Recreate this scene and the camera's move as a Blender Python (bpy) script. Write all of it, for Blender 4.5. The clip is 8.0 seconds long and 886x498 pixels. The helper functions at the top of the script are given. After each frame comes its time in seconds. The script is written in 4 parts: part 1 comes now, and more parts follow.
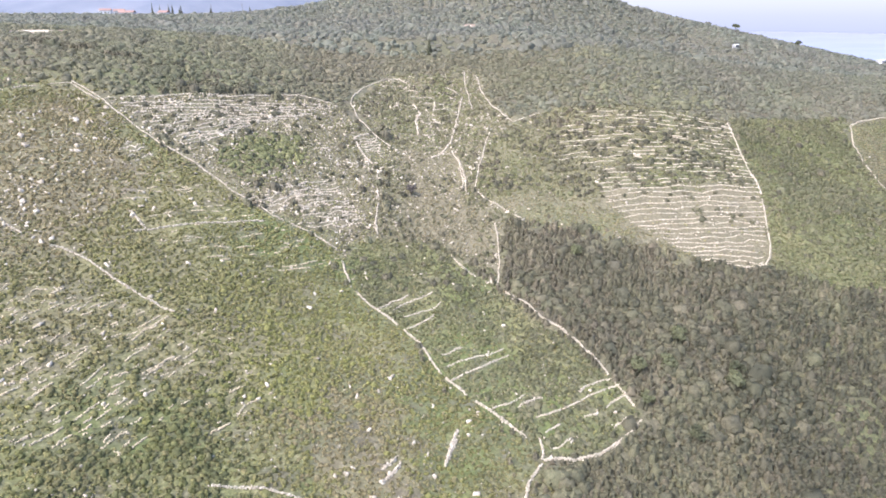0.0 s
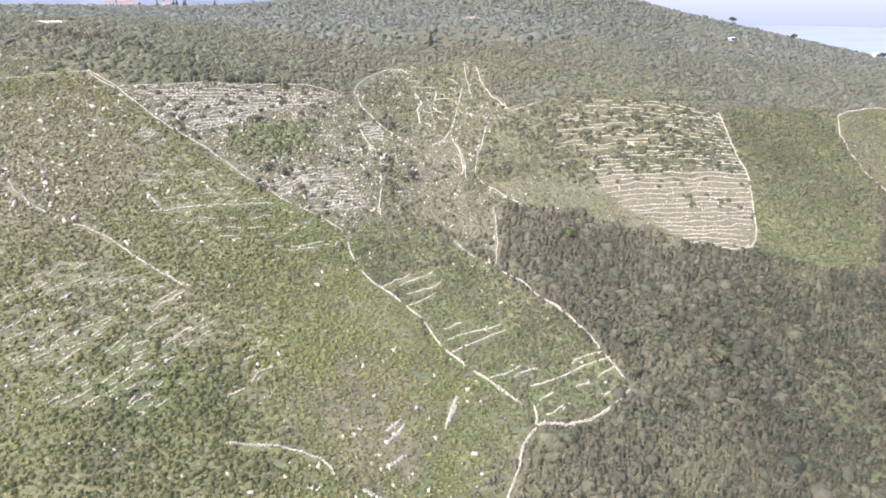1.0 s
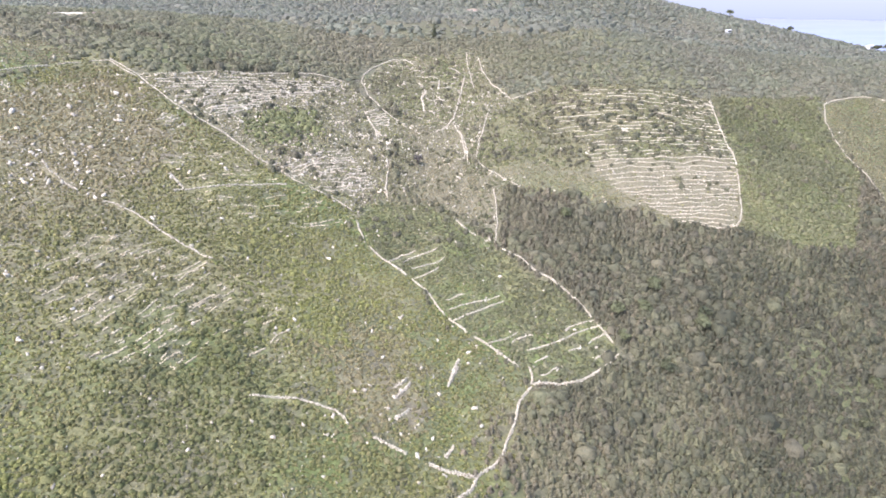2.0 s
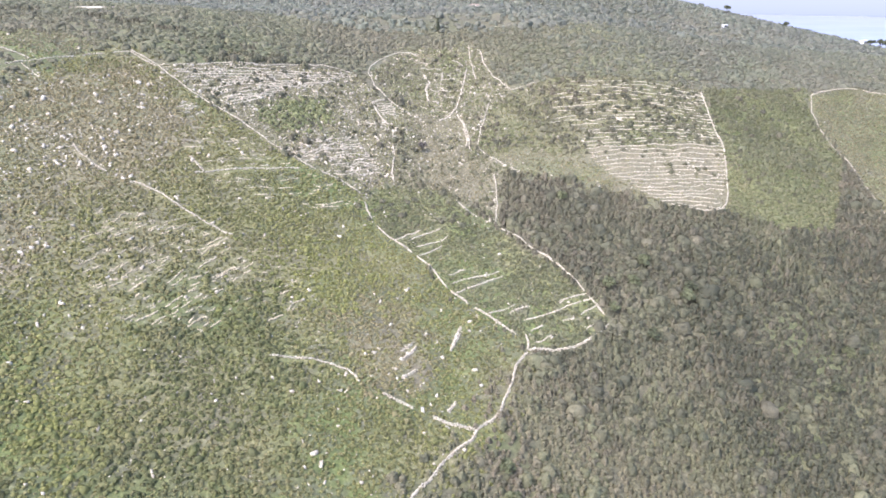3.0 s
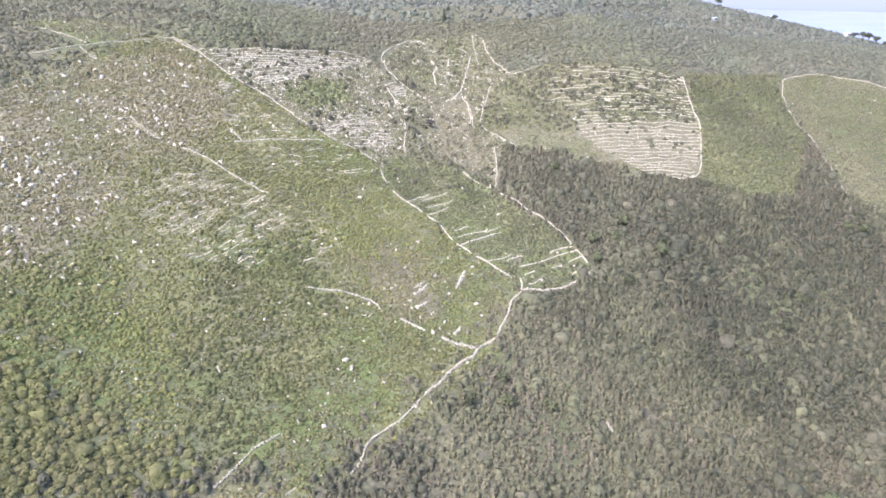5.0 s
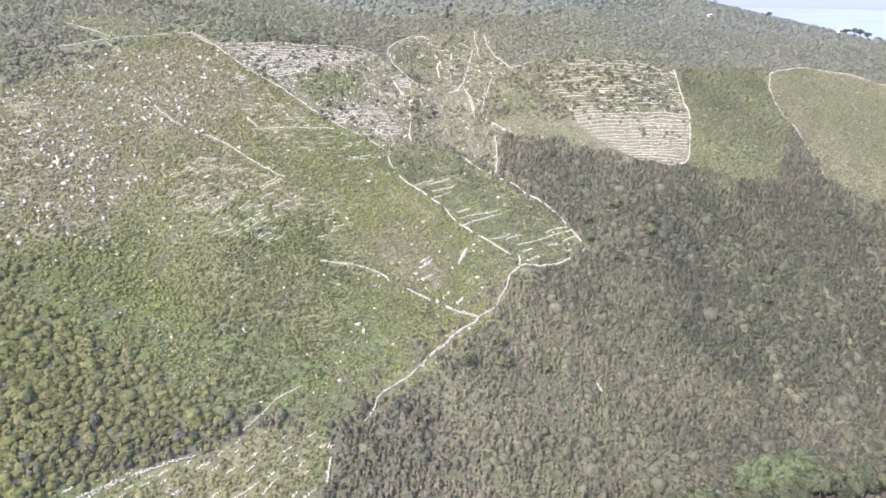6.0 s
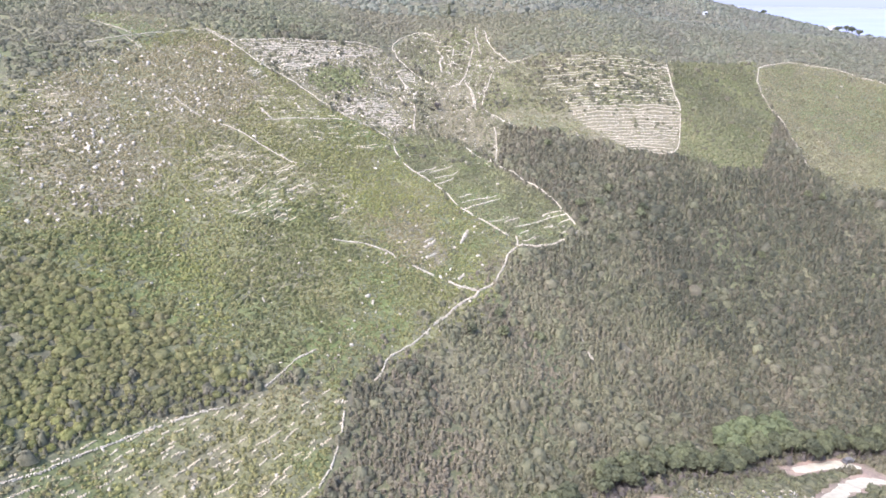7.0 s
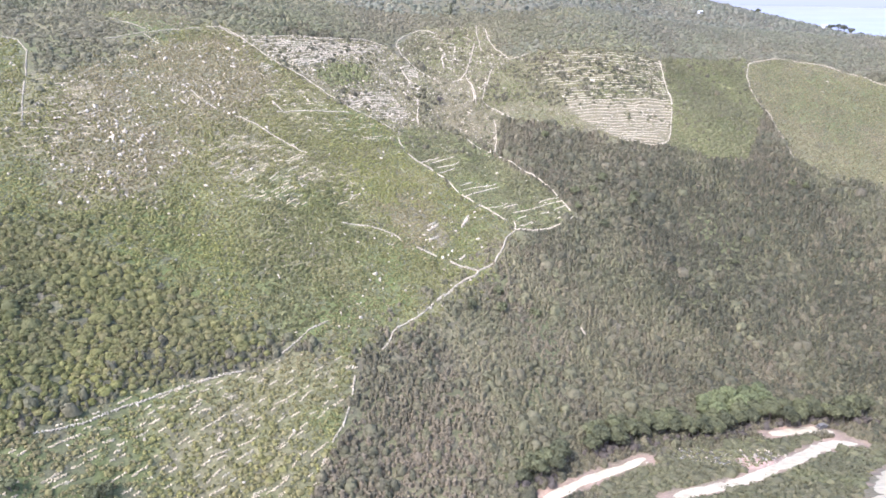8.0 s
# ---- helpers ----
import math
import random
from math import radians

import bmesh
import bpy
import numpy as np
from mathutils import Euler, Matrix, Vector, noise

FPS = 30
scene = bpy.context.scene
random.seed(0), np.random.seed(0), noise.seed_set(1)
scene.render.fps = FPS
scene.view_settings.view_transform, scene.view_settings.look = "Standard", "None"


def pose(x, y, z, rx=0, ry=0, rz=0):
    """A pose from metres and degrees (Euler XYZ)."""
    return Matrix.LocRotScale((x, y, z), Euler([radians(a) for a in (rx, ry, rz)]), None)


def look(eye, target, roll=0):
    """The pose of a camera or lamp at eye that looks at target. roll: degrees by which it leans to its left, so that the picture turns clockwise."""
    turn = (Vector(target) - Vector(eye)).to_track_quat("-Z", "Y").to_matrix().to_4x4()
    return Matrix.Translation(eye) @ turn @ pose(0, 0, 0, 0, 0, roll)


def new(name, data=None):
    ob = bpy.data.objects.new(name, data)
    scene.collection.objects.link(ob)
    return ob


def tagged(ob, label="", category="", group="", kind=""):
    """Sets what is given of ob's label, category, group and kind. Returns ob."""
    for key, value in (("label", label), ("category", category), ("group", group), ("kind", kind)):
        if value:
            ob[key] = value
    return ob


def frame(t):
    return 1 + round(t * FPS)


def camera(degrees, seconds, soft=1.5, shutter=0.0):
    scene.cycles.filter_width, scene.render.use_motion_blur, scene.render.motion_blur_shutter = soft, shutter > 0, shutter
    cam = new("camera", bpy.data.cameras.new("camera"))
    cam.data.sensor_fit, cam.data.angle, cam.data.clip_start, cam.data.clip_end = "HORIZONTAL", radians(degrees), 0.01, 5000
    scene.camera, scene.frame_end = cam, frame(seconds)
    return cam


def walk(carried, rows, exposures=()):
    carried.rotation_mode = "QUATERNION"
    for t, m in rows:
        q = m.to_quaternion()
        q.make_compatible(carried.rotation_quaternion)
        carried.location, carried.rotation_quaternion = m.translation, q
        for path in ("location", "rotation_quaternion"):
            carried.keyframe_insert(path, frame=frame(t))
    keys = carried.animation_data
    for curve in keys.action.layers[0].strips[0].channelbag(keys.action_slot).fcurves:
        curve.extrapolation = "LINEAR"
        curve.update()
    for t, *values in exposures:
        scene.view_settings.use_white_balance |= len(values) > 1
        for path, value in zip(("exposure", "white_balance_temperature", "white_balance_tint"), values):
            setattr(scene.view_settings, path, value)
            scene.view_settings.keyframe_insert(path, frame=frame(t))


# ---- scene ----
GRADE = (2.30, 5720, 17)      # exposure in stops, white balance and tint
cam = camera(68.9, 8.0, soft=1.6)
PATH = [
    (0, (0.00, 0.00, 0.00), (0.01, 93.36, -35.83), -0.23),
    (0.5, (-0.19, -4.07, 0.07), (-0.13, 89.16, -36.11), -0.12),
    (1, (-0.29, -10.55, 0.01), (-0.26, 82.44, -36.75), -0.06),
    (1.5, (-0.39, -17.86, 0.00), (-0.52, 74.94, -37.26), -0.05),
    (3, (-0.79, -40.59, -0.10), (-1.43, 51.85, -38.25), 0.03),
    (3.5, (-0.96, -48.98, -0.11), (-1.74, 43.36, -38.49), 0.04),
    (4, (-1.18, -57.65, -0.17), (-2.08, 34.64, -38.66), 0.04),
    (4.5, (-1.49, -66.92, -0.17), (-2.48, 25.30, -38.82), 0.11),
    (6, (-2.24, -95.01, -0.25), (-3.61, -2.95, -39.29), 0.10),
    (6.5, (-2.28, -104.18, -0.21), (-3.80, -12.15, -39.32), 0.09),
    (7, (-2.27, -113.07, -0.14), (-3.92, -21.07, -39.32), 0.06),
    (7.5, (-2.32, -121.61, -0.05), (-4.07, -29.65, -39.29), 0.04),
    (8, (-2.32, -129.84, -0.10), (-4.17, -37.86, -39.31), 0.03),
]
walk(cam, [(t, look(eye, target, roll)) for t, eye, target, roll in PATH], [(0, *GRADE), (4, 2.40, 5520, 18), (8, 2.47, 5500, 19)])

# ---------------------------------------------------------------- light
SUN_HIGH, SUN_FROM = radians(55), radians(228)      # height; compass bearing (0 = +y, clockwise) the light comes from
world = bpy.data.worlds.new("sky")
scene.world = world
world.use_nodes = True
sky = world.node_tree.nodes.new("ShaderNodeTexSky")
sky.sky_type, sky.sun_disc = "NISHITA", False
sky.sun_elevation, sky.sun_rotation = SUN_HIGH, SUN_FROM
sky.air_density, sky.dust_density, sky.ozone_density = 1.0, 3.0, 1.0
shine = world.node_tree.nodes["Background"]
shine.inputs["Strength"].default_value = 0.15
world.node_tree.links.new(sky.outputs["Color"], shine.inputs["Color"])
sun_data = bpy.data.lights.new("sun", "SUN")
sun_data.energy, sun_data.angle, sun_data.color = 1.5, radians(10), (1.0, 0.93, 0.82)
sun = new("sun", sun_data)
sun.matrix_world = look((math.sin(SUN_FROM) * math.cos(SUN_HIGH) * 900, math.cos(SUN_FROM) * math.cos(SUN_HIGH) * 900,
                         math.sin(SUN_HIGH) * 900), (0, 0, 0))


# ---------------------------------------------------------------- materials
def nodes_of(name, rough=0.9):
    mat = bpy.data.materials.new(name)
    mat.use_nodes = True
    bsdf = mat.node_tree.nodes["Principled BSDF"]
    bsdf.inputs["Roughness"].default_value = rough
    bsdf.inputs["Specular IOR Level"].default_value = 0.25
    return mat, mat.node_tree, bsdf


def noise_at(tree, scale, detail=4.0, rough=0.55, coord="Object"):
    tex = tree.nodes.new("ShaderNodeTexNoise")
    tex.inputs["Scale"].default_value, tex.inputs["Detail"].default_value = scale, detail
    tex.inputs["Roughness"].default_value = rough
    where = tree.nodes.new("ShaderNodeTexCoord")
    tree.links.new(where.outputs[coord], tex.inputs["Vector"])
    return tex.outputs["Fac"]


def ramp(tree, fac, stops):
    node = tree.nodes.new("ShaderNodeValToRGB")
    while len(node.color_ramp.elements) < len(stops):
        node.color_ramp.elements.new(0.5)
    for element, (at, colour) in zip(node.color_ramp.elements, stops):
        element.position, element.color = at, (*colour, 1)
    tree.links.new(fac, node.inputs["Fac"])
    return node.outputs["Color"]


def mixed(tree, fac, a, b, blend="MIX"):
    node = tree.nodes.new("ShaderNodeMix")
    node.data_type, node.blend_type = "RGBA", blend
    for value, socket in ((fac, node.inputs[0]), (a, node.inputs[6]), (b, node.inputs[7])):
        if isinstance(value, (int, float)):
            socket.default_value = value
        elif isinstance(value, tuple):
            socket.default_value = (*value, 1)
        else:
            tree.links.new(value, socket)
    return node.outputs[2]


def attribute(tree, name):
    node = tree.nodes.new("ShaderNodeAttribute")
    node.attribute_name = name
    return node


def maths(tree, op, a, b=0.0):
    node = tree.nodes.new("ShaderNodeMath")
    node.operation = op
    for value, socket in zip((a, b), node.inputs):
        if isinstance(value, (int, float)):
            socket.default_value = value
        else:
            tree.links.new(value, socket)
    return node.outputs[0]


def bumped(tree, bsdf, height, strength=0.5, distance=0.2):
    node = tree.nodes.new("ShaderNodeBump")
    node.inputs["Strength"].default_value, node.inputs["Distance"].default_value = strength, distance
    tree.links.new(height, node.inputs["Height"])
    tree.links.new(node.outputs["Normal"], bsdf.inputs["Normal"])


def ground_material():
    mat, tree, bsdf = nodes_of("hillside_ground", 0.95)
    fine, mid, wide = noise_at(tree, 1.1, 6, 0.65), noise_at(tree, 0.16, 5), noise_at(tree, 0.025, 3)
    soil = ramp(tree, fine, [(0.3, (0.034, 0.030, 0.020)), (0.55, (0.072, 0.062, 0.042)), (0.75, (0.13, 0.112, 0.08))])
    dry = ramp(tree, fine, [(0.3, (0.052, 0.048, 0.020)), (0.55, (0.125, 0.113, 0.048)), (0.75, (0.22, 0.197, 0.10))])
    green = ramp(tree, fine, [(0.3, (0.030, 0.040, 0.011)), (0.55, (0.072, 0.084, 0.022)), (0.75, (0.122, 0.130, 0.040))])
    stone = ramp(tree, fine, [(0.35, (0.18, 0.155, 0.125)), (0.6, (0.32, 0.295, 0.25)), (0.8, (0.44, 0.42, 0.37))])
    grass = mixed(tree, ramp(tree, wide, [(0.4, (0, 0, 0)), (0.6, (1, 1, 1))]), green, dry)
    grassy = maths(tree, "MULTIPLY", attribute(tree, "grass").outputs["Fac"], ramp(tree, mid, [(0.30, (0.25, 0.25, 0.25)), (0.55, (1, 1, 1))]))
    colour = mixed(tree, grassy, soil, grass)
    speck = ramp(tree, noise_at(tree, 0.75, 6, 0.75), [(0.55, (0, 0, 0)), (0.62, (1, 1, 1))])
    colour = mixed(tree, maths(tree, "MULTIPLY", attribute(tree, "stone").outputs["Fac"], speck), colour, stone)
    # a passing shadow painted into the ground as darker, cooler green
    shadowed = mixed(tree, mid, (0.036, 0.052, 0.028), (0.066, 0.084, 0.042))
    colour = mixed(tree, maths(tree, "MULTIPLY", attribute(tree, "shadow_mix").outputs["Fac"], 0.85), colour, shadowed)
    red = mixed(tree, fine, (0.22, 0.135, 0.095), (0.36, 0.25, 0.19))
    colour = mixed(tree, attribute(tree, "earth").outputs["Fac"], colour, red)
    tan = ramp(tree, fine, [(0.3, (0.056, 0.048, 0.027)), (0.55, (0.110, 0.095, 0.056)), (0.75, (0.18, 0.157, 0.100))])
    colour = mixed(tree, attribute(tree, "tan").outputs["Fac"], colour, tan)
    tree.links.new(colour, bsdf.inputs["Base Color"])
    bumped(tree, bsdf, fine, 0.7, 0.35)
    return mat


def stone_material(name, deep, middle, light):
    mat, tree, bsdf = nodes_of(name, 0.9)
    fine, mid = noise_at(tree, 2.2, 5, 0.6), noise_at(tree, 0.35, 3)
    colour = ramp(tree, fine, [(0.28, deep), (0.5, middle), (0.72, light)])
    island = tree.nodes.new("ShaderNodeNewGeometry").outputs["Random Per Island"]
    colour = mixed(tree, 0.65, colour, ramp(tree, island, [(0.0, (0.5, 0.47, 0.42)), (0.6, (0.86, 0.84, 0.8)), (1.0, (1, 1, 1))]), "MULTIPLY")
    lichen = ramp(tree, mid, [(0.52, (0, 0, 0)), (0.66, (0.55, 0.55, 0.55))])
    colour = mixed(tree, lichen, colour, (0.20, 0.19, 0.13))
    tree.links.new(colour, bsdf.inputs["Base Color"])
    bumped(tree, bsdf, fine, 0.5, 0.1)
    return mat


def leaf_material(name, dark, light, dryish, thin=0.45, speckle=0.55):
    """Foliage: 'tone' runs from the dark to the light green of a bush, 'dry' to its brown."""
    mat, tree, bsdf = nodes_of(name, 0.75)
    tone, dry = attribute(tree, "tone").outputs["Fac"], attribute(tree, "dry").outputs["Fac"]
    colour = mixed(tree, tone, dark, light)
    colour = mixed(tree, dry, colour, dryish)
    island = tree.nodes.new("ShaderNodeNewGeometry").outputs["Random Per Island"]
    colour = mixed(tree, 0.75, colour, ramp(tree, island, [(0.0, (0.70, 0.70, 0.68)), (0.5, (0.88, 0.88, 0.85)), (1.0, (1.0, 1.0, 0.94))]), "MULTIPLY")
    dapple = noise_at(tree, 3.2, 3, 0.7)
    colour = mixed(tree, speckle, colour, ramp(tree, dapple, [(0.34, (0.60, 0.61, 0.61)), (0.5, (0.93, 0.93, 0.92)), (0.66, (1.18, 1.16, 1.1))]), "MULTIPLY")
    tree.links.new(colour, bsdf.inputs["Base Color"])
    bumped(tree, bsdf, dapple, 0.6, 0.25)
    through_leaf = tree.nodes.new("ShaderNodeBsdfTranslucent")
    tree.links.new(colour, through_leaf.inputs["Color"])
    both = tree.nodes.new("ShaderNodeMixShader")
    both.inputs[0].default_value = thin
    tree.links.new(bsdf.outputs[0], both.inputs[1])
    tree.links.new(through_leaf.outputs[0], both.inputs[2])
    tree.links.new(both.outputs[0], tree.nodes["Material Output"].inputs["Surface"])
    return mat


def plain_material(name, low, high, scale=0.8, rough=0.85, metal=0.0):
    mat, tree, bsdf = nodes_of(name, rough)
    fine = noise_at(tree, scale, 5, 0.6)
    tree.links.new(ramp(tree, fine, [(0.3, low), (0.7, high)]), bsdf.inputs["Base Color"])
    bsdf.inputs["Metallic"].default_value = metal
    bumped(tree, bsdf, fine, 0.25, 0.05)
    return mat


GROUND = ground_material()
STONE = stone_material("pale_limestone", (0.20, 0.170, 0.122), (0.33, 0.286, 0.212), (0.455, 0.402, 0.306))
ROW_STONE = stone_material("cream_limestone", (0.21, 0.172, 0.110), (0.34, 0.284, 0.186), (0.455, 0.390, 0.266))
SCRUB = leaf_material("maquis_leaves", (0.061, 0.062, 0.037), (0.166, 0.158, 0.085), (0.176, 0.144, 0.096), 0.34, 0.8)
HILL_SCRUB = leaf_material("hill_maquis_leaves", (0.118, 0.118, 0.066), (0.192, 0.190, 0.104), (0.192, 0.168, 0.110))
# Slope and far leaves are paler and bluer: distance haze put in their colour.
SLOPE_SCRUB = leaf_material("slope_maquis_leaves", (0.112, 0.115, 0.074), (0.184, 0.185, 0.116), (0.182, 0.164, 0.118))
HAZED_SCRUB = leaf_material("hazed_maquis_leaves", (0.114, 0.118, 0.084), (0.178, 0.183, 0.128), (0.176, 0.163, 0.126))
FIELD_HEATH = leaf_material("field_heath_leaves", (0.086, 0.092, 0.043), (0.208, 0.210, 0.090), (0.210, 0.184, 0.114))
BARE_TWIG = leaf_material("bare_twigs", (0.085, 0.072, 0.062), (0.13, 0.112, 0.096), (0.14, 0.115, 0.095))
HEATH = leaf_material("heath_leaves", (0.080, 0.090, 0.034), (0.215, 0.212, 0.064), (0.225, 0.188, 0.098))
TREE_LEAF = leaf_material("tree_leaves", (0.074, 0.077, 0.042), (0.175, 0.178, 0.086), (0.18, 0.16, 0.09))
GREEN_LEAF = leaf_material("bright_tree_leaves", (0.090, 0.100, 0.049), (0.166, 0.180, 0.084), (0.19, 0.18, 0.085))
BARK = plain_material("bark", (0.06, 0.045, 0.035), (0.15, 0.12, 0.09), 3.0)
GRAVEL = plain_material("white_gravel", (0.225, 0.192, 0.128), (0.335, 0.290, 0.200), 0.5, 0.95)
PLASTER = plain_material("pale_plaster", (0.36, 0.35, 0.33), (0.48, 0.47, 0.45), 0.6)
ROOF_TILE = plain_material("clay_roof_tiles", (0.14, 0.085, 0.065), (0.21, 0.13, 0.10), 1.5)
SEA = plain_material("sea_water", (0.140, 0.148, 0.188), (0.168, 0.176, 0.215), 0.004, 0.6)
# The blue-grey of the mountains has the distance haze painted into it.
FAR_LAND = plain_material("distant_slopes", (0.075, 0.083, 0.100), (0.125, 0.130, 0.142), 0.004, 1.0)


# Horizon haze painted as a self-glowing gradient on the added backdrop ring.
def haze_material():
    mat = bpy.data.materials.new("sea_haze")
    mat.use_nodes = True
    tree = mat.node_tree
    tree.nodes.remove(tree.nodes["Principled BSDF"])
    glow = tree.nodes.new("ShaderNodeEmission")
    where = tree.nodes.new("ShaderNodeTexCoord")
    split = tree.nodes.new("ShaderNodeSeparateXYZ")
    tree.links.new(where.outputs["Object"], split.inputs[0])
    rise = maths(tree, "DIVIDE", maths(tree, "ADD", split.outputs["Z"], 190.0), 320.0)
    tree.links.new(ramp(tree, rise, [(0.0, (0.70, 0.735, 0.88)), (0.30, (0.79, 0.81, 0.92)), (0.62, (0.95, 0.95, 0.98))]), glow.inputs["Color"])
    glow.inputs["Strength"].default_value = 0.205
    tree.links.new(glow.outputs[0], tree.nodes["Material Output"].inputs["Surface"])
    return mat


HAZE = haze_material()

# ---------------------------------------------------------------- the lie of the land
# Heights of the hillside, south to north every 50 m, columns closer together in the middle.
NET = (
    (-30.5, -57, -85, -114.6, -135.3, -133.3, -109.4, -84.2, -87.6, -108.3, -132.7),
    (-27.6, -50.8, -72.7, -96.6, -116.1, -128.4, -135, -124.4, -126, -130.8, -135.4),
    (-23.3, -45.9, -67.7, -87.6, -96.3, -107.9, -134, -148.5, -151.6, -143.3, -134.5),
    (-17.3, -38.9, -58, -73.4, -87.3, -94.4, -101.9, -117.6, -130.8, -131.6, -126.3),
    (-10.5, -27.3, -45.4, -60.8, -78.5, -92.5, -85.3, -87.2, -93.9, -102.1, -107.8),
    (-6, -16.1, -28, -42, -59.5, -75.9, -68, -67.3, -70.2, -76.8, -82.5),
    (-5.4, -9.2, -13.7, -25.2, -45.2, -58.3, -50.7, -45.1, -56.7, -57, -57),
    (-8.1, -8.7, -10.3, -18.9, -34.1, -40, -30.8, -22.8, -33.6, -36.3, -41.3),
    (-13, -14.2, -14.8, -16.4, -19.1, -17.6, -15.1, -17.9, -28.2, -35.7, -39.8),
)


def spline_weights(t, n):
    t = np.clip(t, 0, n - 1)
    i = np.minimum(np.floor(t).astype(int), n - 2)
    f = t - i
    w = np.stack([(1 - f) ** 3, 3 * f**3 - 6 * f**2 + 4, -3 * f**3 + 3 * f**2 + 3 * f + 1, f**3], -1) / 6
    return w, np.stack([i, i + 1, i + 2, i + 3], -1)


def padded_net():
    c = np.array(NET, float)
    c = np.concatenate([2 * c[:1] - c[1:2], c, 2 * c[-1:] - c[-2:-1]], 0)
    return np.concatenate([2 * c[:, :1] - c[:, 1:2], c, 2 * c[:, -1:] - c[:, -2:-1]], 1)


PADDED = padded_net()


def height(x, y):
    """The ground's height: hillside, then the plateau and the hill behind it, then the coast."""
    x, y = np.asarray(x, float), np.asarray(y, float)
    wx, ix = spline_weights(np.arcsinh(x / 175) / 0.25 + 5, 11)
    wy, iy = spline_weights((y + 40) / 50, 9)
    side = (PADDED[iy[..., :, None], ix[..., None, :]] * wy[..., :, None] * wx[..., None, :]).sum((-1, -2))
    back = -17 - 35.6 / (1 + np.exp(-(x - 113) / 26)) - 14.5 * np.logaddexp(0, (x - 394) / 40)
    back = back + 47 * np.exp(-(((x - 107) / 201) ** 2) - ((y - 607) / 110) ** 2) + 6 / (1 + np.exp((x + 240) / 40)) - 9 * np.logaddexp(0, (y - 760) / 30)
    t = np.clip((y - 330) / 110, 0, 1)
    t = t * t * (3 - 2 * t)
    return np.maximum(side * (1 - t) + back * t, -192.0)


def inside(poly, x, y):
    """Which points lie within a plan outline."""
    x, y = np.asarray(x, float), np.asarray(y, float)
    found = np.zeros(x.shape, bool)
    for (x0, y0), (x1, y1) in zip(poly, poly[1:] + poly[:1]):
        crosses = (y0 > y) != (y1 > y)
        found ^= crosses & (x < (x1 - x0) * (y - y0) / (y1 - y0 + 1e-9) + x0)
    return found


def soft_noise(x, y, size, seed):
    """Smooth value noise between 0 and 1, for patches of growth."""
    rng = np.random.RandomState(seed)
    table = rng.rand(64, 64)
    u, v = np.asarray(x, float) / size, np.asarray(y, float) / size
    i, j = np.floor(u).astype(int), np.floor(v).astype(int)
    f, g = u - i, v - j
    f, g = f * f * (3 - 2 * f), g * g * (3 - 2 * g)
    a, b = table[i % 64, j % 64], table[(i + 1) % 64, j % 64]
    c, d = table[i % 64, (j + 1) % 64], table[(i + 1) % 64, (j + 1) % 64]
    return (a * (1 - f) + b * f) * (1 - g) + (c * (1 - f) + d * f) * g


# Plan outlines of the different covers.
TERRACED_FIELD = [(29.6, 272.4), (41, 275.9), (53.7, 279), (117.4, 268), (114.1, 238.5), (113.2, 221.4), (108.3, 203.1), (101.3, 187.2), (81.9, 188.1), (69.8, 195.7), (54, 202.6), (29.8, 214.8), (13, 229.2), (17.3, 257.9)]
GREEN_STRIP = [(119.2, 269.6), (173.3, 281.4), (166.2, 257.5), (162.6, 235.9), (163.8, 223.8), (141.5, 182.1), (115.3, 180.2), (102.4, 185.1), (108.7, 203.2), (113.3, 221.8)]
FALLOW_FIELD = [(173.1, 275.2), (194.4, 281.2), (218.1, 275.1), (236.6, 263.1), (270, 240), (290, 205), (262, 172), (214, 174), (174.6, 176.7), (165.7, 186.4), (165.5, 211.8), (164.2, 245.2)]
SMALL_FIELD = [(-29.9, 185.4), (-21.8, 197.6), (-1, 200.8), (14, 181.9), (18.7, 176.3), (33.3, 159.9), (44, 144.8), (48.9, 136.2), (37.1, 123), (22.5, 119.9), (18.8, 126.6), (6.6, 136.1), (-10.9, 160.3), (-23.3, 168.9)]
UPPER_FIELD = [(-115.6, 225.9), (-81.8, 252.3), (-46.6, 276.2), (-34.5, 264.1), (-19.5, 251), (-24, 226.4), (-21.9, 199.1), (-29.9, 185.9), (-53.4, 192.6), (-93.6, 210)]
GULLY = [(-39.1, 280.8), (-26, 314.4), (12.9, 323.3), (29.7, 273.3), (17.8, 257.8), (13, 228.1), (29.8, 214.2), (19.2, 209.4), (17.3, 181.2), (14, 181.9), (-1, 200.8), (-21.3, 198.5), (-24, 226.4), (-19.6, 251.8)]
HEATHLAND = [(-177.1, 90.3), (-162.4, 105.9), (-176.7, 139.5), (-166.8, 161.8), (-146.9, 193.4), (-158.2, 202.2), (-148.9, 214.4), (-128.2, 230.6), (-114.8, 224.2), (-52.7, 196.4), (-26.9, 190.5), (-3.9, 155.5), (22.6, 126.4), (16.6, 103.3), (6.2, 87.3), (-8.9, 65.4), (-19.6, 52.7), (-35.4, 36), (-45.7, 37), (-62, 35.9), (-89.2, 49.1), (-124.5, 61.1), (-152.3, 50)]
ROCKY_SLOPE = [(-167.8, 155.1), (-161.8, 176.4), (-147.4, 201.8), (-119.1, 220.6), (-89.1, 196.8), (-99.4, 158.8), (-109.7, 140.9), (-108.9, 103.9), (-119.6, 73.7), (-133, 62.2), (-148.5, 90.7), (-163.7, 134.1)]
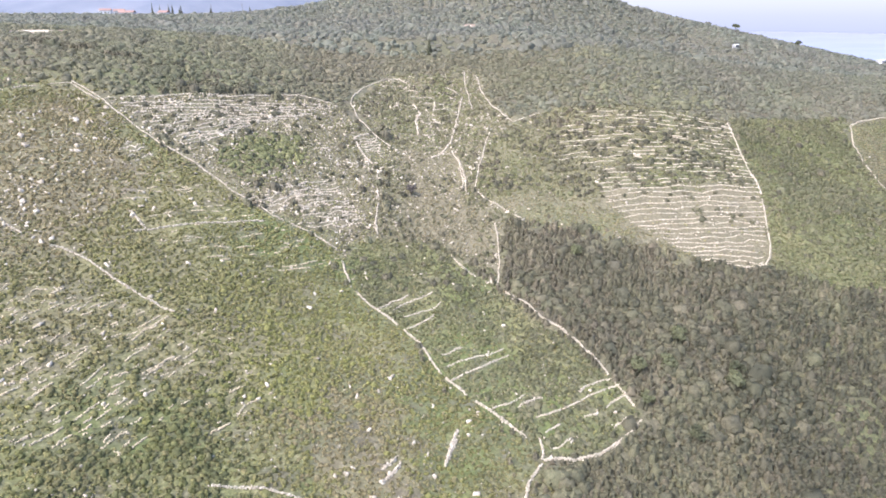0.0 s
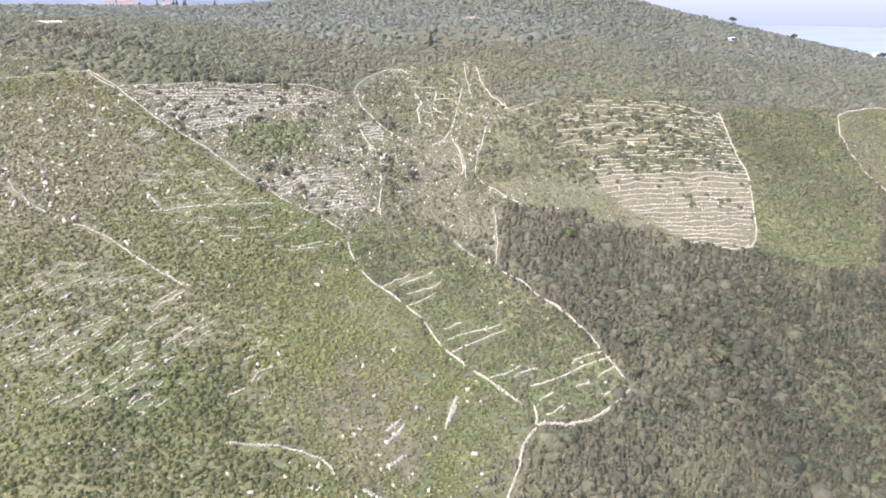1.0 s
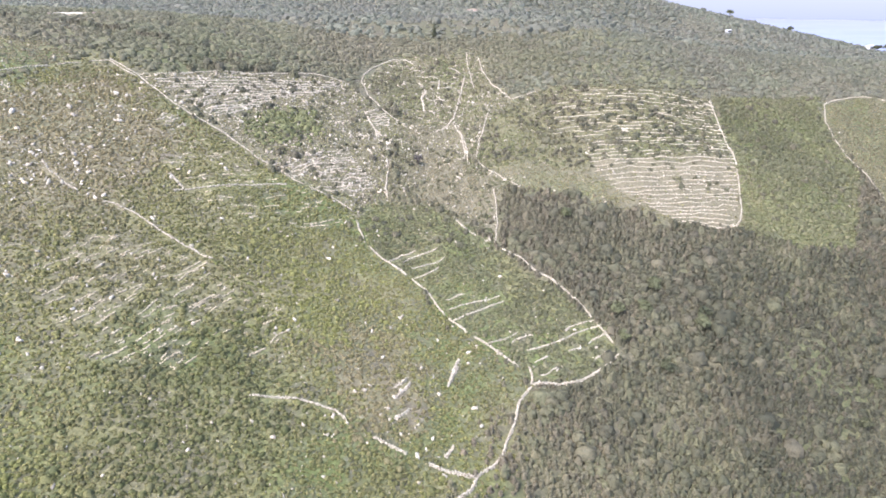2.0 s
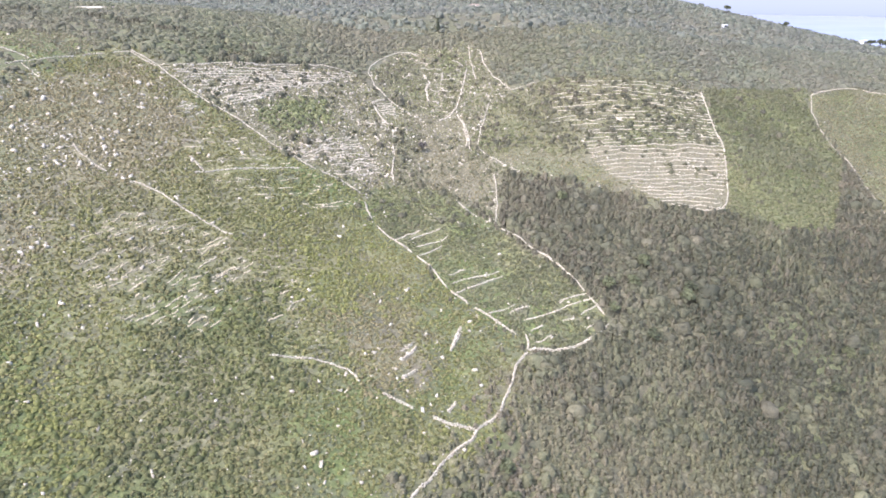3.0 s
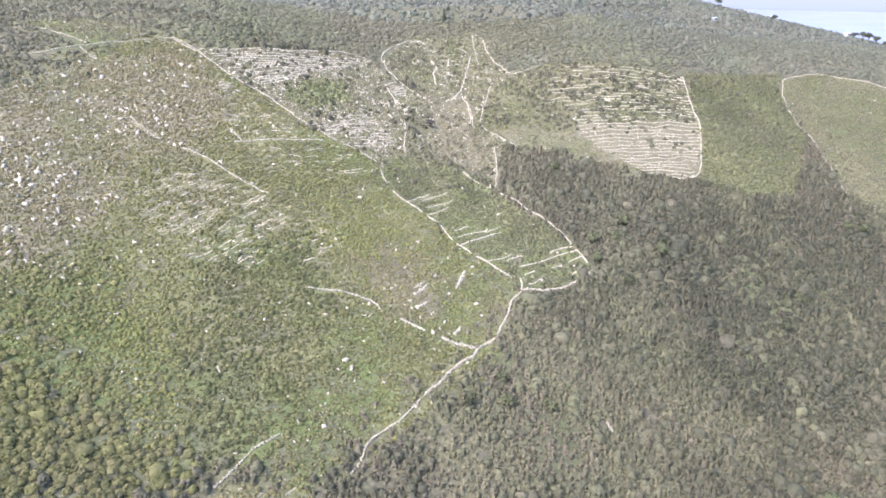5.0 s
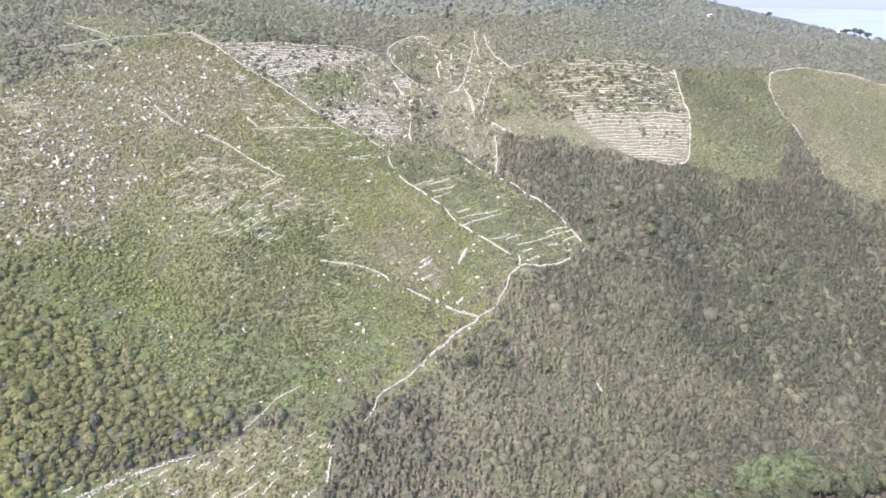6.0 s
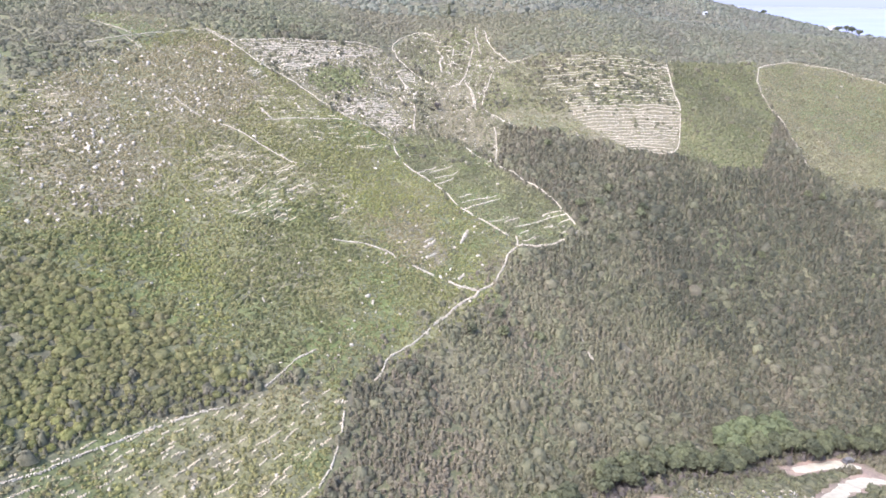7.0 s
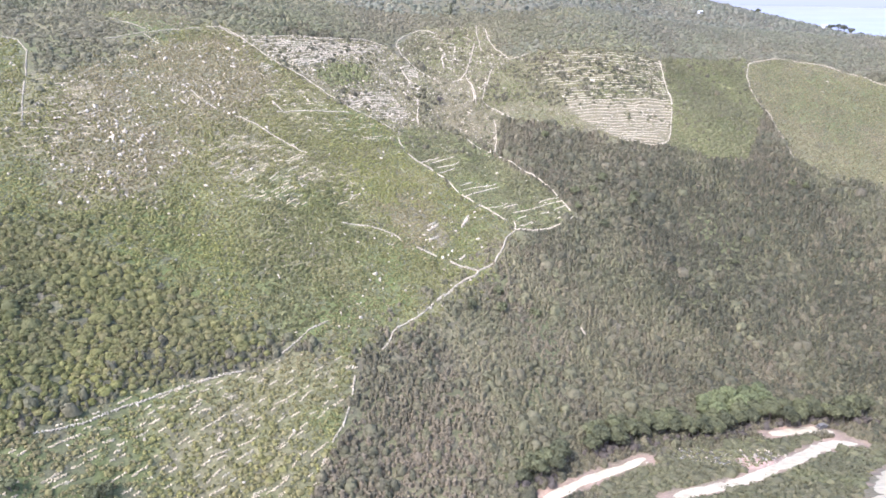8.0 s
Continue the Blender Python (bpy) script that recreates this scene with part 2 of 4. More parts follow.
LOW_SCRUB = [(-156.5, 54.2), (-124.5, 61.1), (-89.2, 49.1), (-62, 35.9), (-55.7, 29.8), (-61.6, 24.8), (-76.4, 16), (-87.8, 5.2), (-100.6, -9.2), (-112.7, -18.9)]
LOWER_FIELD = [(-60.7, 24.1), (-52.5, 33.8), (-35.6, 37.6), (-31.6, 35.1), (-32, 25.5), (-33.7, 12.8), (-38.6, -6.7), (-40.1, -16.4), (-101, -34.6), (-111, -16), (-100.6, -9.2), (-87.8, 5.2), (-76.4, 16)]
# Outline of a passing shadow, painted as darker growth and ground.
SHADOW_PATCH = [(-67.2, 117.4), (-50.8, 126.9), (-38.3, 101.9), (-40.5, 86.2), (-42.6, 61.3), (-44.8, 41.5), (-52.7, 30.7), (-62, 35.9), (-67.9, 52.7), (-69.6, 81.6)]
OLD_ROWS = [(-103.8, 138.1), (-95.3, 143.7), (-65.4, 144.4), (-47, 135.7), (-37, 125.9), (-46, 113.5), (-64.9, 104.1), (-83.5, 100.3)]
BROWN_PATCH = [(-32.3, 129.2), (-12.2, 133.5), (-2.9, 119), (-6.9, 99.4), (-18.8, 95.2), (-25.8, 106.8)]
GREEN_PATCH = [(-75.3, 208.5), (-75.1, 218.8), (-67.4, 229.9), (-54.8, 236.1), (-50.2, 226.7), (-55.1, 217), (-67.8, 208.2)]
GULLY_SOIL = [(-15.4, 251.5), (3.7, 255.5), (9.7, 233.1), (16.7, 209.9), (15.2, 190.6), (-2.6, 198), (-8.5, 211.2), (-14.5, 221.8)]
NEAR_SLOPE = [(-34, 30), (-10, 62), (6, 84), (22, 116), (40, 116), (58, 66), (40, 25), (15, -10), (-34, -12)]
PALE_FIELD = [(-189.6, 215.5), (-171.7, 232.4), (-155.3, 235.9), (-137.7, 229.1), (-156.9, 208.3), (-178.4, 214.2)]
MIDDLE_ROWS = [(-103.7, 122.7), (-97.4, 143.9), (-68.4, 144.3), (-60.3, 131.5), (-63.6, 101.8), (-79.2, 101.5), (-95.9, 111.2)]
RED_EARTH = [(77.8, 20.6), (86.7, 22.1), (88.2, 14.6), (78.7, 9.4)]
LEFT_FIELD = [(-219.7, 159.7), (-204.4, 167.4), (-198.3, 167.6), (-190.4, 160.7), (-181.3, 142), (-163.7, 105.9), (-178.1, 91.9)]
# Both meadows: yellow-green growth, with some lens flare put into its colour.
MEADOW = [(-61.5, 118.2), (-51.7, 149.1), (-31.6, 166.2), (-25.4, 152.5), (-33.5, 124.2), (-49.1, 105.7)]
LOWER_MEADOW = [(-142.2, 72.8), (-113.8, 91.5), (-76.6, 78.6), (-63.1, 54.4), (-74.7, 40.2), (-101.7, 51.2), (-130.1, 55.6)]
SPOIL = [(60.6, 22.6), (65.1, 28.4), (81.6, 29), (93.8, 26.4), (95.2, 19.9), (82.6, 8.4), (75.7, 12.5)]
DARK_SLOPE = [(66.5, 163.6), (107, 182.2), (165.8, 183), (193.9, 181.3), (150.2, 91), (74.5, 82.2), (66.5, 117.1)]
TAN_EARTH = [(13.7, 227.4), (55.1, 219.1), (78.4, 203.5), (93.8, 193.8), (98.5, 187.1), (75.3, 187), (57.7, 195.4), (28.2, 208.7)]
DARK_BANK = [(116.9, 99.6), (155, 126.1), (205.8, 134.6), (156.9, 49.5), (142.4, 63.3), (128.1, 71.2)]
LEFT_ROWS = [(-180, 145), (-156, 150), (-143, 130), (-132, 108), (-137, 88), (-155, 84), (-175, 110)]
HEATH_ROWS = [(-96.4, 195.5), (-85.7, 198.3), (-54.8, 189.6), (-32, 185.3), (-31, 176.9), (-49, 169.8), (-75.4, 166.5), (-93.4, 174.9)]
TRACKS = [([(21.3, 1.8), (25.3, 3.2), (38.3, 11.8), (45.7, 16), (54.4, 21.1)], 4.4), ([(53.9, -1.4), (64.6, 0.8), (76.5, 5), (89.8, 13.3), (103.4, 25.5), (116.8, 36.1), (127.1, 38.2)], 6.4), ([(99.7, 41), (109.1, 44.8), (119.1, 47.7), (124.1, 45)], 5.6), ([(86.5, -30.5), (97.5, -14.5), (109.5, -0.5), (124.5, 13.5)], 9.0)]
BARE_EARTH = [(74, -40), (82, -25), (91, -14.5), (99, -5), (113, 9), (126, 20), (140, 10), (120, -40)]
BARE_ROWS = [(55.8, 223.2), (114.3, 225.9), (109.7, 210.5), (105.7, 198.8), (100.2, 186.8), (81.8, 187.8), (71.9, 196.2), (62.5, 205.9)]
ZONES = {"field": TERRACED_FIELD, "strip": GREEN_STRIP, "fallow": FALLOW_FIELD, "small": SMALL_FIELD, "upper": UPPER_FIELD,
         "gully": GULLY, "heath": HEATHLAND, "rocky": ROCKY_SLOPE, "low": LOW_SCRUB, "lower": LOWER_FIELD, "shadowed": SHADOW_PATCH,
         "old": OLD_ROWS, "brown": BROWN_PATCH, "patch": GREEN_PATCH, "pale": PALE_FIELD, "middle": MIDDLE_ROWS, "leftfield": LEFT_FIELD, "meadow": MEADOW, "spoil": SPOIL, "dark": DARK_SLOPE, "meadow_low": LOWER_MEADOW, "tan": TAN_EARTH, "shade": DARK_BANK, "bare_rows": BARE_ROWS, "gully_soil": GULLY_SOIL, "near": NEAR_SLOPE, "bare": BARE_EARTH,
         "bank": [(18, -40), (190, -40), (190, 30), (128, 42), (100, 40), (60, 22), (40, 10)]}
# cover of each zone: share of grass, of stones, of bushes, height of the bushes, their tone and dryness, kind of growth
# (0 low heath, 1 upright maquis, 2 round olive scrub, 3 round maquis of the plateau, 4 low growth in the walled fields)
COVER = {"": (0.25, 0.0, 1.0, 1.5, 0.36, 0.36, 1), "plateau": (0.3, 0.0, 1.0, 0.95, 0.50, 0.42, 3), "left_wood": (0.6, 0.0, 0.97, 0.85, 0.15, 0.45, 3),
         "field": (0.62, 0.14, 0.55, 0.5, 0.42, 0.3, 4), "bare_rows": (0.30, 0.25, 0.10, 0.35, 0.5, 0.6, 4), "strip": (0.8, 0.02, 1.0, 0.7, 0.42, 0.16, 4),
         "fallow": (0.7, 0.03, 0.8, 0.42, 0.36, 0.6, 4), "small": (0.85, 0.12, 0.92, 0.55, 0.46, 0.20, 4), "upper": (0.6, 0.6, 0.5, 0.34, 0.85, 0.45, 4),
         "gully": (0.6, 0.45, 0.6, 0.6, 0.45, 0.42, 4), "heath": (0.9, 0.14, 0.95, 0.42, 0.74, 0.26, 0), "rocky": (0.7, 0.3, 0.75, 0.42, 0.55, 0.72, 0),
         "low": (0.35, 0.0, 1.0, 1.02, 0.56, 0.30, 2), "lower": (0.75, 0.05, 0.9, 0.5, 0.72, 0.42, 0), "shadowed": (0.9, 0.06, 0.95, 0.6, 0.34, 0.10, 0),
         "old": (0.8, 0.14, 0.85, 0.5, 0.66, 0.4, 0), "brown": (0.5, 0.16, 0.8, 0.42, 0.45, 0.9, 0), "tan": (0.6, 0.2, 0.6, 0.32, 0.7, 0.7, 4),
         "patch": (0.9, 0.02, 1.0, 0.85, 0.70, 0.0, 4), "pale": (0.9, 0.2, 0.65, 0.42, 0.9, 0.8, 4), "middle": (0.8, 0.12, 0.85, 0.5, 0.68, 0.32, 0),
         "leftfield": (0.8, 0.3, 0.7, 0.5, 0.66, 0.36, 0), "bank": (0.5, 0.04, 0.95, 0.85, 0.08, 0.26, 4), "dark": (0.5, 0.0, 1.0, 1.6, 0.16, 0.12, 1),
         "shade": (0.5, 0.0, 1.0, 1.7, 0.06, 0.06, 1), "spoil": (0.2, 0.9, 0.35, 0.6, 0.3, 0.3, 4), "meadow": (0.95, 0.04, 0.95, 0.5, 0.82, 0.05, 0),
         "meadow_low": (0.95, 0.08, 0.95, 0.5, 0.80, 0.26, 0), "bare": (0.15, 0.02, 0.08, 0.5, 0.5, 0.4, 0), "gully_soil": (0.3, 0.25, 0.5, 0.3, 0.55, 0.9, 4),
         "near": (0.5, 0.0, 1.0, 1.3, 0.66, 0.65, 1)}


# how far the edge of a zone frays, in metres
FRAY = {"heath": 5.0, "tan": 3.0, "low": 7.0, "rocky": 9.0, "old": 5.0, "middle": 6.0, "shadowed": 9.0, "brown": 6.0, "gully": 3.0, "patch": 3.0, "leftfield": 1.5, "bank": 2.0, "pale": 2.0, "meadow": 9.0, "meadow_low": 12.0, "dark": 14.0, "shade": 12.0, "bare_rows": 3.5, "bare": 1.5, "gully_soil": 3.0, "near": 12.0}


def cover_at(x, y, seed=1):
    """Seven columns of COVER for each place; the zones run into one another, but for the walled ones."""
    rng = np.random.RandomState(seed)
    sway, swing, a, b = soft_noise(x, y, 6, 3) - 0.5, soft_noise(x, y, 6, 4) - 0.5, rng.randn(len(x)), rng.randn(len(x))
    out = np.tile(np.array(COVER[""], float), (len(x), 1))
    out[y + 14 * sway > 262] = COVER["plateau"]
    out[(x + 20 * sway < -95) & (y + 20 * swing > 70) & (y < 262)] = COVER["left_wood"]
    for key in ("near", "dark", "shade", "bank", "heath", "leftfield", "low", "rocky", "old", "middle", "pale", "meadow", "meadow_low", "shadowed", "brown", "gully", "gully_soil", "upper", "patch", "small", "field", "strip", "tan", "bare_rows", "fallow", "lower", "spoil", "bare"):
        far = FRAY.get(key, 0.8)
        out[inside(ZONES[key], x + far * (2 * sway + 0.7 * a), y + far * (2 * swing + 0.7 * b))] = COVER[key]
    return out


def mesh_of(name, verts, faces, material, smooth=False):
    """A mesh from arrays: verts n x 3, faces all with the same number of corners."""
    verts, faces = np.asarray(verts, np.float32), np.asarray(faces, np.int32)
    data = bpy.data.meshes.new(name)
    data.vertices.add(len(verts))
    data.vertices.foreach_set("co", verts.ravel())
    data.loops.add(faces.size)
    data.loops.foreach_set("vertex_index", faces.ravel())
    data.polygons.add(len(faces))
    data.polygons.foreach_set("loop_start", np.arange(0, faces.size, faces.shape[1], dtype=np.int32))
    if smooth:
        data.polygons.foreach_set("use_smooth", np.ones(len(faces), bool))
    data.materials.append(material)
    data.update(calc_edges=True)
    return data


def float_attribute(data, name, values):
    layer = data.attributes.new(name, "FLOAT", "POINT")
    layer.data.foreach_set("value", np.asarray(values, np.float32))


def steps(low, high, fine, out_low, out_high):
    """Grid lines: even between low and high, wider and wider outside."""
    line = list(np.arange(low, high + fine / 2, fine))
    gap = fine
    while line[-1] < out_high:
        gap *= 1.25
        line.append(line[-1] + gap)
    gap = fine
    while line[0] > out_low:
        gap *= 1.25
        line.insert(0, line[0] - gap)
    return np.array(line)


def build_ground():
    gx, gy = steps(-300, 330, 2.5, -4700, 4700), steps(-150, 480, 2.5, -2500, 4800)
    x, y = [a.ravel() for a in np.meshgrid(gx, gy)]
    z = height(x, y)
    near = np.exp(-((np.maximum(np.abs(x) - 300, 0) / 200) ** 2) - (np.maximum(y - 450, 0) / 300) ** 2)
    z = z + near * (0.9 * (soft_noise(x, y, 9, 1) - 0.5) + 0.5 * (soft_noise(x, y, 3.5, 2) - 0.5))
    n, m = len(gx), len(gy)
    i = np.arange(n * m).reshape(m, n)
    faces = np.stack([i[:-1, :-1], i[:-1, 1:], i[1:, 1:], i[1:, :-1]], -1).reshape(-1, 4)
    data = mesh_of("ground", np.stack([x, y, z], -1), faces, GROUND, True)
    cover = sum(cover_at(x, y, k) for k in range(6)) / 6
    float_attribute(data, "grass", cover[:, 0])
    float_attribute(data, "stone", cover[:, 1])
    # soft-edged mask of the painted shadow
    shadow_mix = sum(inside(SHADOW_PATCH, x + 16 * (soft_noise(x, y, 9, 70 + k) - 0.5), y + 16 * (soft_noise(x, y, 9, 80 + k) - 0.5)) for k in range(8)) / 8
    float_attribute(data, "shadow_mix", 0.08 * shadow_mix)
    bare = sum(inside(ZONES[key], x + 7 * (soft_noise(x, y, 5, 74) - 0.5), y + 7 * (soft_noise(x, y, 5, 75) - 0.5)) * share
               for key, share in (("bare_rows", 0.6), ("tan", 0.35), ("gully_soil", 0.5), ("upper", 0.85), ("gully", 0.7), ("rocky", 0.3), ("field", 0.25), ("bare", 1.0)))
    float_attribute(data, "tan", np.clip(bare * (0.45 + 0.9 * soft_noise(x, y, 6, 76)), 0, 1))
    float_attribute(data, "earth", np.clip(1.4 * inside(RED_EARTH, x, y) + 0.16 * inside(BROWN_PATCH, x + 6 * (soft_noise(x, y, 6, 3) - 0.5), y) * soft_noise(x, y, 4, 72) + 0.12 * inside(ROCKY_SLOPE, x, y) * soft_noise(x, y, 8, 73) + (off_track(x, y) < 1.3) * (0.2 + 0.5 * soft_noise(x, y, 4, 71)), 0, 1))
    return tagged(new("ground", data), "rough hillside of soil, dry grass and pale stones", "ground", kind="structure")


def on_ground(x, y):
    """Points on the ground as built (without its finest roughness)."""
    x, y = np.asarray(x, float), np.asarray(y, float)
    rough = 0.9 * (soft_noise(x, y, 9, 1) - 0.5) + 0.5 * (soft_noise(x, y, 3.5, 2) - 0.5)
    return np.stack([x, y, height(x, y) + rough], -1)


# ---------------------------------------------------------------- growth
def leaf_cloud(base, radius, tall, leaves, leaf_size, rng, sides=0, point=0.0):
    """Bushes: a lumpy body (where sides is given) under a loose dome of three-cornered leaf tufts.
    Verts, faces, and which bush each vert belongs to. point: 0 a round bush, 1 a pointed one."""
    n = len(base)
    turn, rise = rng.rand(n, leaves) * 2 * np.pi, rng.rand(n, leaves) ** 0.8
    flat = np.sqrt(np.maximum(1 - rise**2, 0.0)) * (1 - point * rise * 0.6)
    out = np.stack([flat * np.cos(turn), flat * np.sin(turn), rise], -1)
    reach = 0.74 + 0.34 * rng.rand(n, leaves, 1)
    lump = 0.75 + 0.5 * rng.rand(n, 1, 3)
    size = np.stack([radius, radius, tall], -1)[:, None, :] * lump
    centre = base[:, None, :] + out * reach * size
    normal = out + 0.30 * rng.randn(n, leaves, 3)
    normal /= np.linalg.norm(normal, axis=-1, keepdims=True)
    a = np.cross(normal, rng.randn(n, leaves, 3))
    a /= np.linalg.norm(a, axis=-1, keepdims=True) + 1e-9
    b = np.cross(normal, a)
    s = (leaf_size * np.minimum(radius, 1.25 * np.median(radius)))[:, None, None] * (0.6 + 0.8 * rng.rand(n, leaves, 1))
    a, b = a * s, b * s
    corners = np.stack([centre + a, centre - 0.5 * a + 0.8 * b, centre - 0.6 * a - 0.75 * b], 2)
    verts = corners.reshape(-1, 3)
    faces = np.arange(len(verts)).reshape(-1, 3)
    owner = np.repeat(np.arange(n), leaves * 3)
    if sides:
        angle = rng.rand(n, 1) * 6.28 + np.arange(sides) * 2 * np.pi / sides
        ring = np.stack([np.cos(angle), np.sin(angle)], -1)
        low = np.concatenate([ring * (0.85 + 0.3 * rng.rand(n, sides, 1)), np.full((n, sides, 1), -0.12)], -1)
        mid = np.concatenate([ring * (0.82 - 0.35 * point) * (0.7 + 0.45 * rng.rand(n, sides, 1)), 0.45 + 0.32 * rng.rand(n, sides, 1)], -1)
        top = np.concatenate([0.3 * rng.randn(n, 1, 2), np.full((n, 1, 1), 0.95)], -1)
        body = (base[:, None, :] + 0.88 * size * np.concatenate([low, mid, top], 1)).reshape(-1, 3)
        k = np.arange(sides)
        j = (k + 1) % sides
        one = np.concatenate([np.stack([k, j, sides + j], -1), np.stack([k, sides + j, sides + k], -1), np.stack([sides + k, sides + j, np.full(sides, 2 * sides)], -1)])
        shell = (one[None] + (2 * sides + 1) * np.arange(n)[:, None, None]).reshape(-1, 3)
        faces = np.concatenate([faces, shell + len(verts)])
        verts = np.concatenate([verts, body])
        owner = np.r_[owner, np.repeat(np.arange(n), 2 * sides + 1)]
    return verts, faces, owner


def scatter(x0, x1, y0, y1, gap, rng):
    """A jittered grid of places."""
    gx, gy = np.meshgrid(np.arange(x0, x1, gap), np.arange(y0, y1, gap))
    x = gx.ravel() + gap * 0.9 * (rng.rand(gx.size) - 0.5)
    y = gy.ravel() + gap * 0.9 * (rng.rand(gx.size) - 0.5)
    return x, y


def off_track(x, y):
    """Metres from the edge of the nearest white track (negative on it)."""
    best = np.full(np.shape(x), 1e9)
    for line, width in TRACKS + PALE_TRACKS:
        for (x0, y0), (x1, y1) in zip(line, line[1:]):
            t = np.clip(((x - x0) * (x1 - x0) + (y - y0) * (y1 - y0)) / ((x1 - x0) ** 2 + (y1 - y0) ** 2), 0, 1)
            best = np.minimum(best, np.hypot(x - x0 - t * (x1 - x0), y - y0 - t * (y1 - y0)) - width / 2)
    return best


def in_view(x, y):
    """The fan of land that the flight looks over."""
    return np.abs(x + 2) < 0.76 * (y + 150) + 12


def beside_stones(x, y, far):
    """Places within about far metres of a wall or row."""
    near = on_stones(x, y)
    for dx, dy in ((1, 0), (-1, 0), (0, 1), (0, -1), (0.7, 0.7), (-0.7, 0.7), (0.7, -0.7), (-0.7, -0.7)):
        near = near | on_stones(x + far * dx, y + far * dy)
    return near


def growth(name, label, x, y, cover, leaves, leaf_size, material, seed, wide=1.0, slim=0.0, sides=0, point=0.0, uneven=0.1, mottle=0.3):
    rng = np.random.RandomState(seed)
    base = on_ground(x, y)
    grow = soft_noise(x, y, 14, seed + 1)
    tall = cover[:, 3] * (0.5 + 0.55 * rng.rand(len(x)) + 0.5 * grow) * np.where(rng.rand(len(x)) < uneven, 1.6, 1.0)
    radius = np.maximum(tall * (0.70 - slim + (0.40 - 0.4 * slim) * rng.rand(len(x))), 0.38) * wide
    verts, faces, owner = leaf_cloud(base, radius, tall, leaves, leaf_size, rng, sides, point)
    data = mesh_of(name, verts, faces, material, True)
    # patches of one tone run down the slope
    streak = soft_noise(x + 0.55 * y, y * 0.28, 15, seed + 4) - 0.5
    broad = soft_noise(x, y, 46, seed + 5)
    tone = np.clip(cover[:, 4] + mottle * (rng.rand(len(x)) - 0.5) + 0.5 * (soft_noise(x, y, 22, seed + 2) - 0.5) + 0.8 * streak, 0, 1)
    dry = np.clip(cover[:, 5] * (0.2 + 1.0 * soft_noise(x, y, 17, seed + 3) + 1.3 * np.maximum(broad - 0.35, 0) - 0.7 * streak) + 0.4 * (rng.rand(len(x)) ** 3), 0, 1)
    float_attribute(data, "tone", tone[owner])
    float_attribute(data, "dry", dry[owner])
    return tagged(new(name, data), label, "shrubs", kind="stuff")


def field_bushes(rng):
    """Single dark shrubs that have come up between the terrace rows."""
    x, y = scatter(-130, 180, 180, 320, 2.2, rng)
    share = 0.17 * inside(UPPER_FIELD, x, y) + 0.16 * inside(GREEN_STRIP, x, y) + 0.42 * (inside(TERRACED_FIELD, x, y) & ~inside(BARE_ROWS, x, y)) + 0.05 * inside(BARE_ROWS, x, y) + 0.10 * inside(GULLY, x, y) + 0.16 * inside(SMALL_FIELD, x, y)
    keep = (rng.rand(len(x)) < share * (0.25 + 1.5 * soft_noise(x, y, 9, 24))) & ~inside(TAN_EARTH, x, y)
    x, y = x[keep], y[keep]
    cover = np.tile(np.array([0.5, 0, 0.9, 0.95, 0.36, 0.22, 3]), (len(x), 1))
    growth("field_bushes", "dark rounded shrubs grown up between the terrace rows", x, y, cover, 16, 0.42, SCRUB, 14, 1.15, 0.0, 6)


def roadside_brush(rng):
    """Leafless dark brush under the trees along the track."""
    p = np.array(ROADSIDE)
    at = np.concatenate([p + (dx, dy) + 0.7 * rng.randn(*p.shape) for dx, dy in ((0.5, -1.6), (2.2, -0.8), (-1.2, -1.0), (3.2, -2.0))])
    at = at[off_track(at[:, 0], at[:, 1]) > 0.8]
    cover = np.tile(np.array([0.3, 0, 0.9, 1.9, 0.4, 0.3, 3]), (len(at), 1))
    growth("roadside_brush", "leafless purple-brown brush under the roadside trees", at[:, 0], at[:, 1], cover, 40, 0.24, BARE_TWIG, 17, 0.8, 0.1, 5)


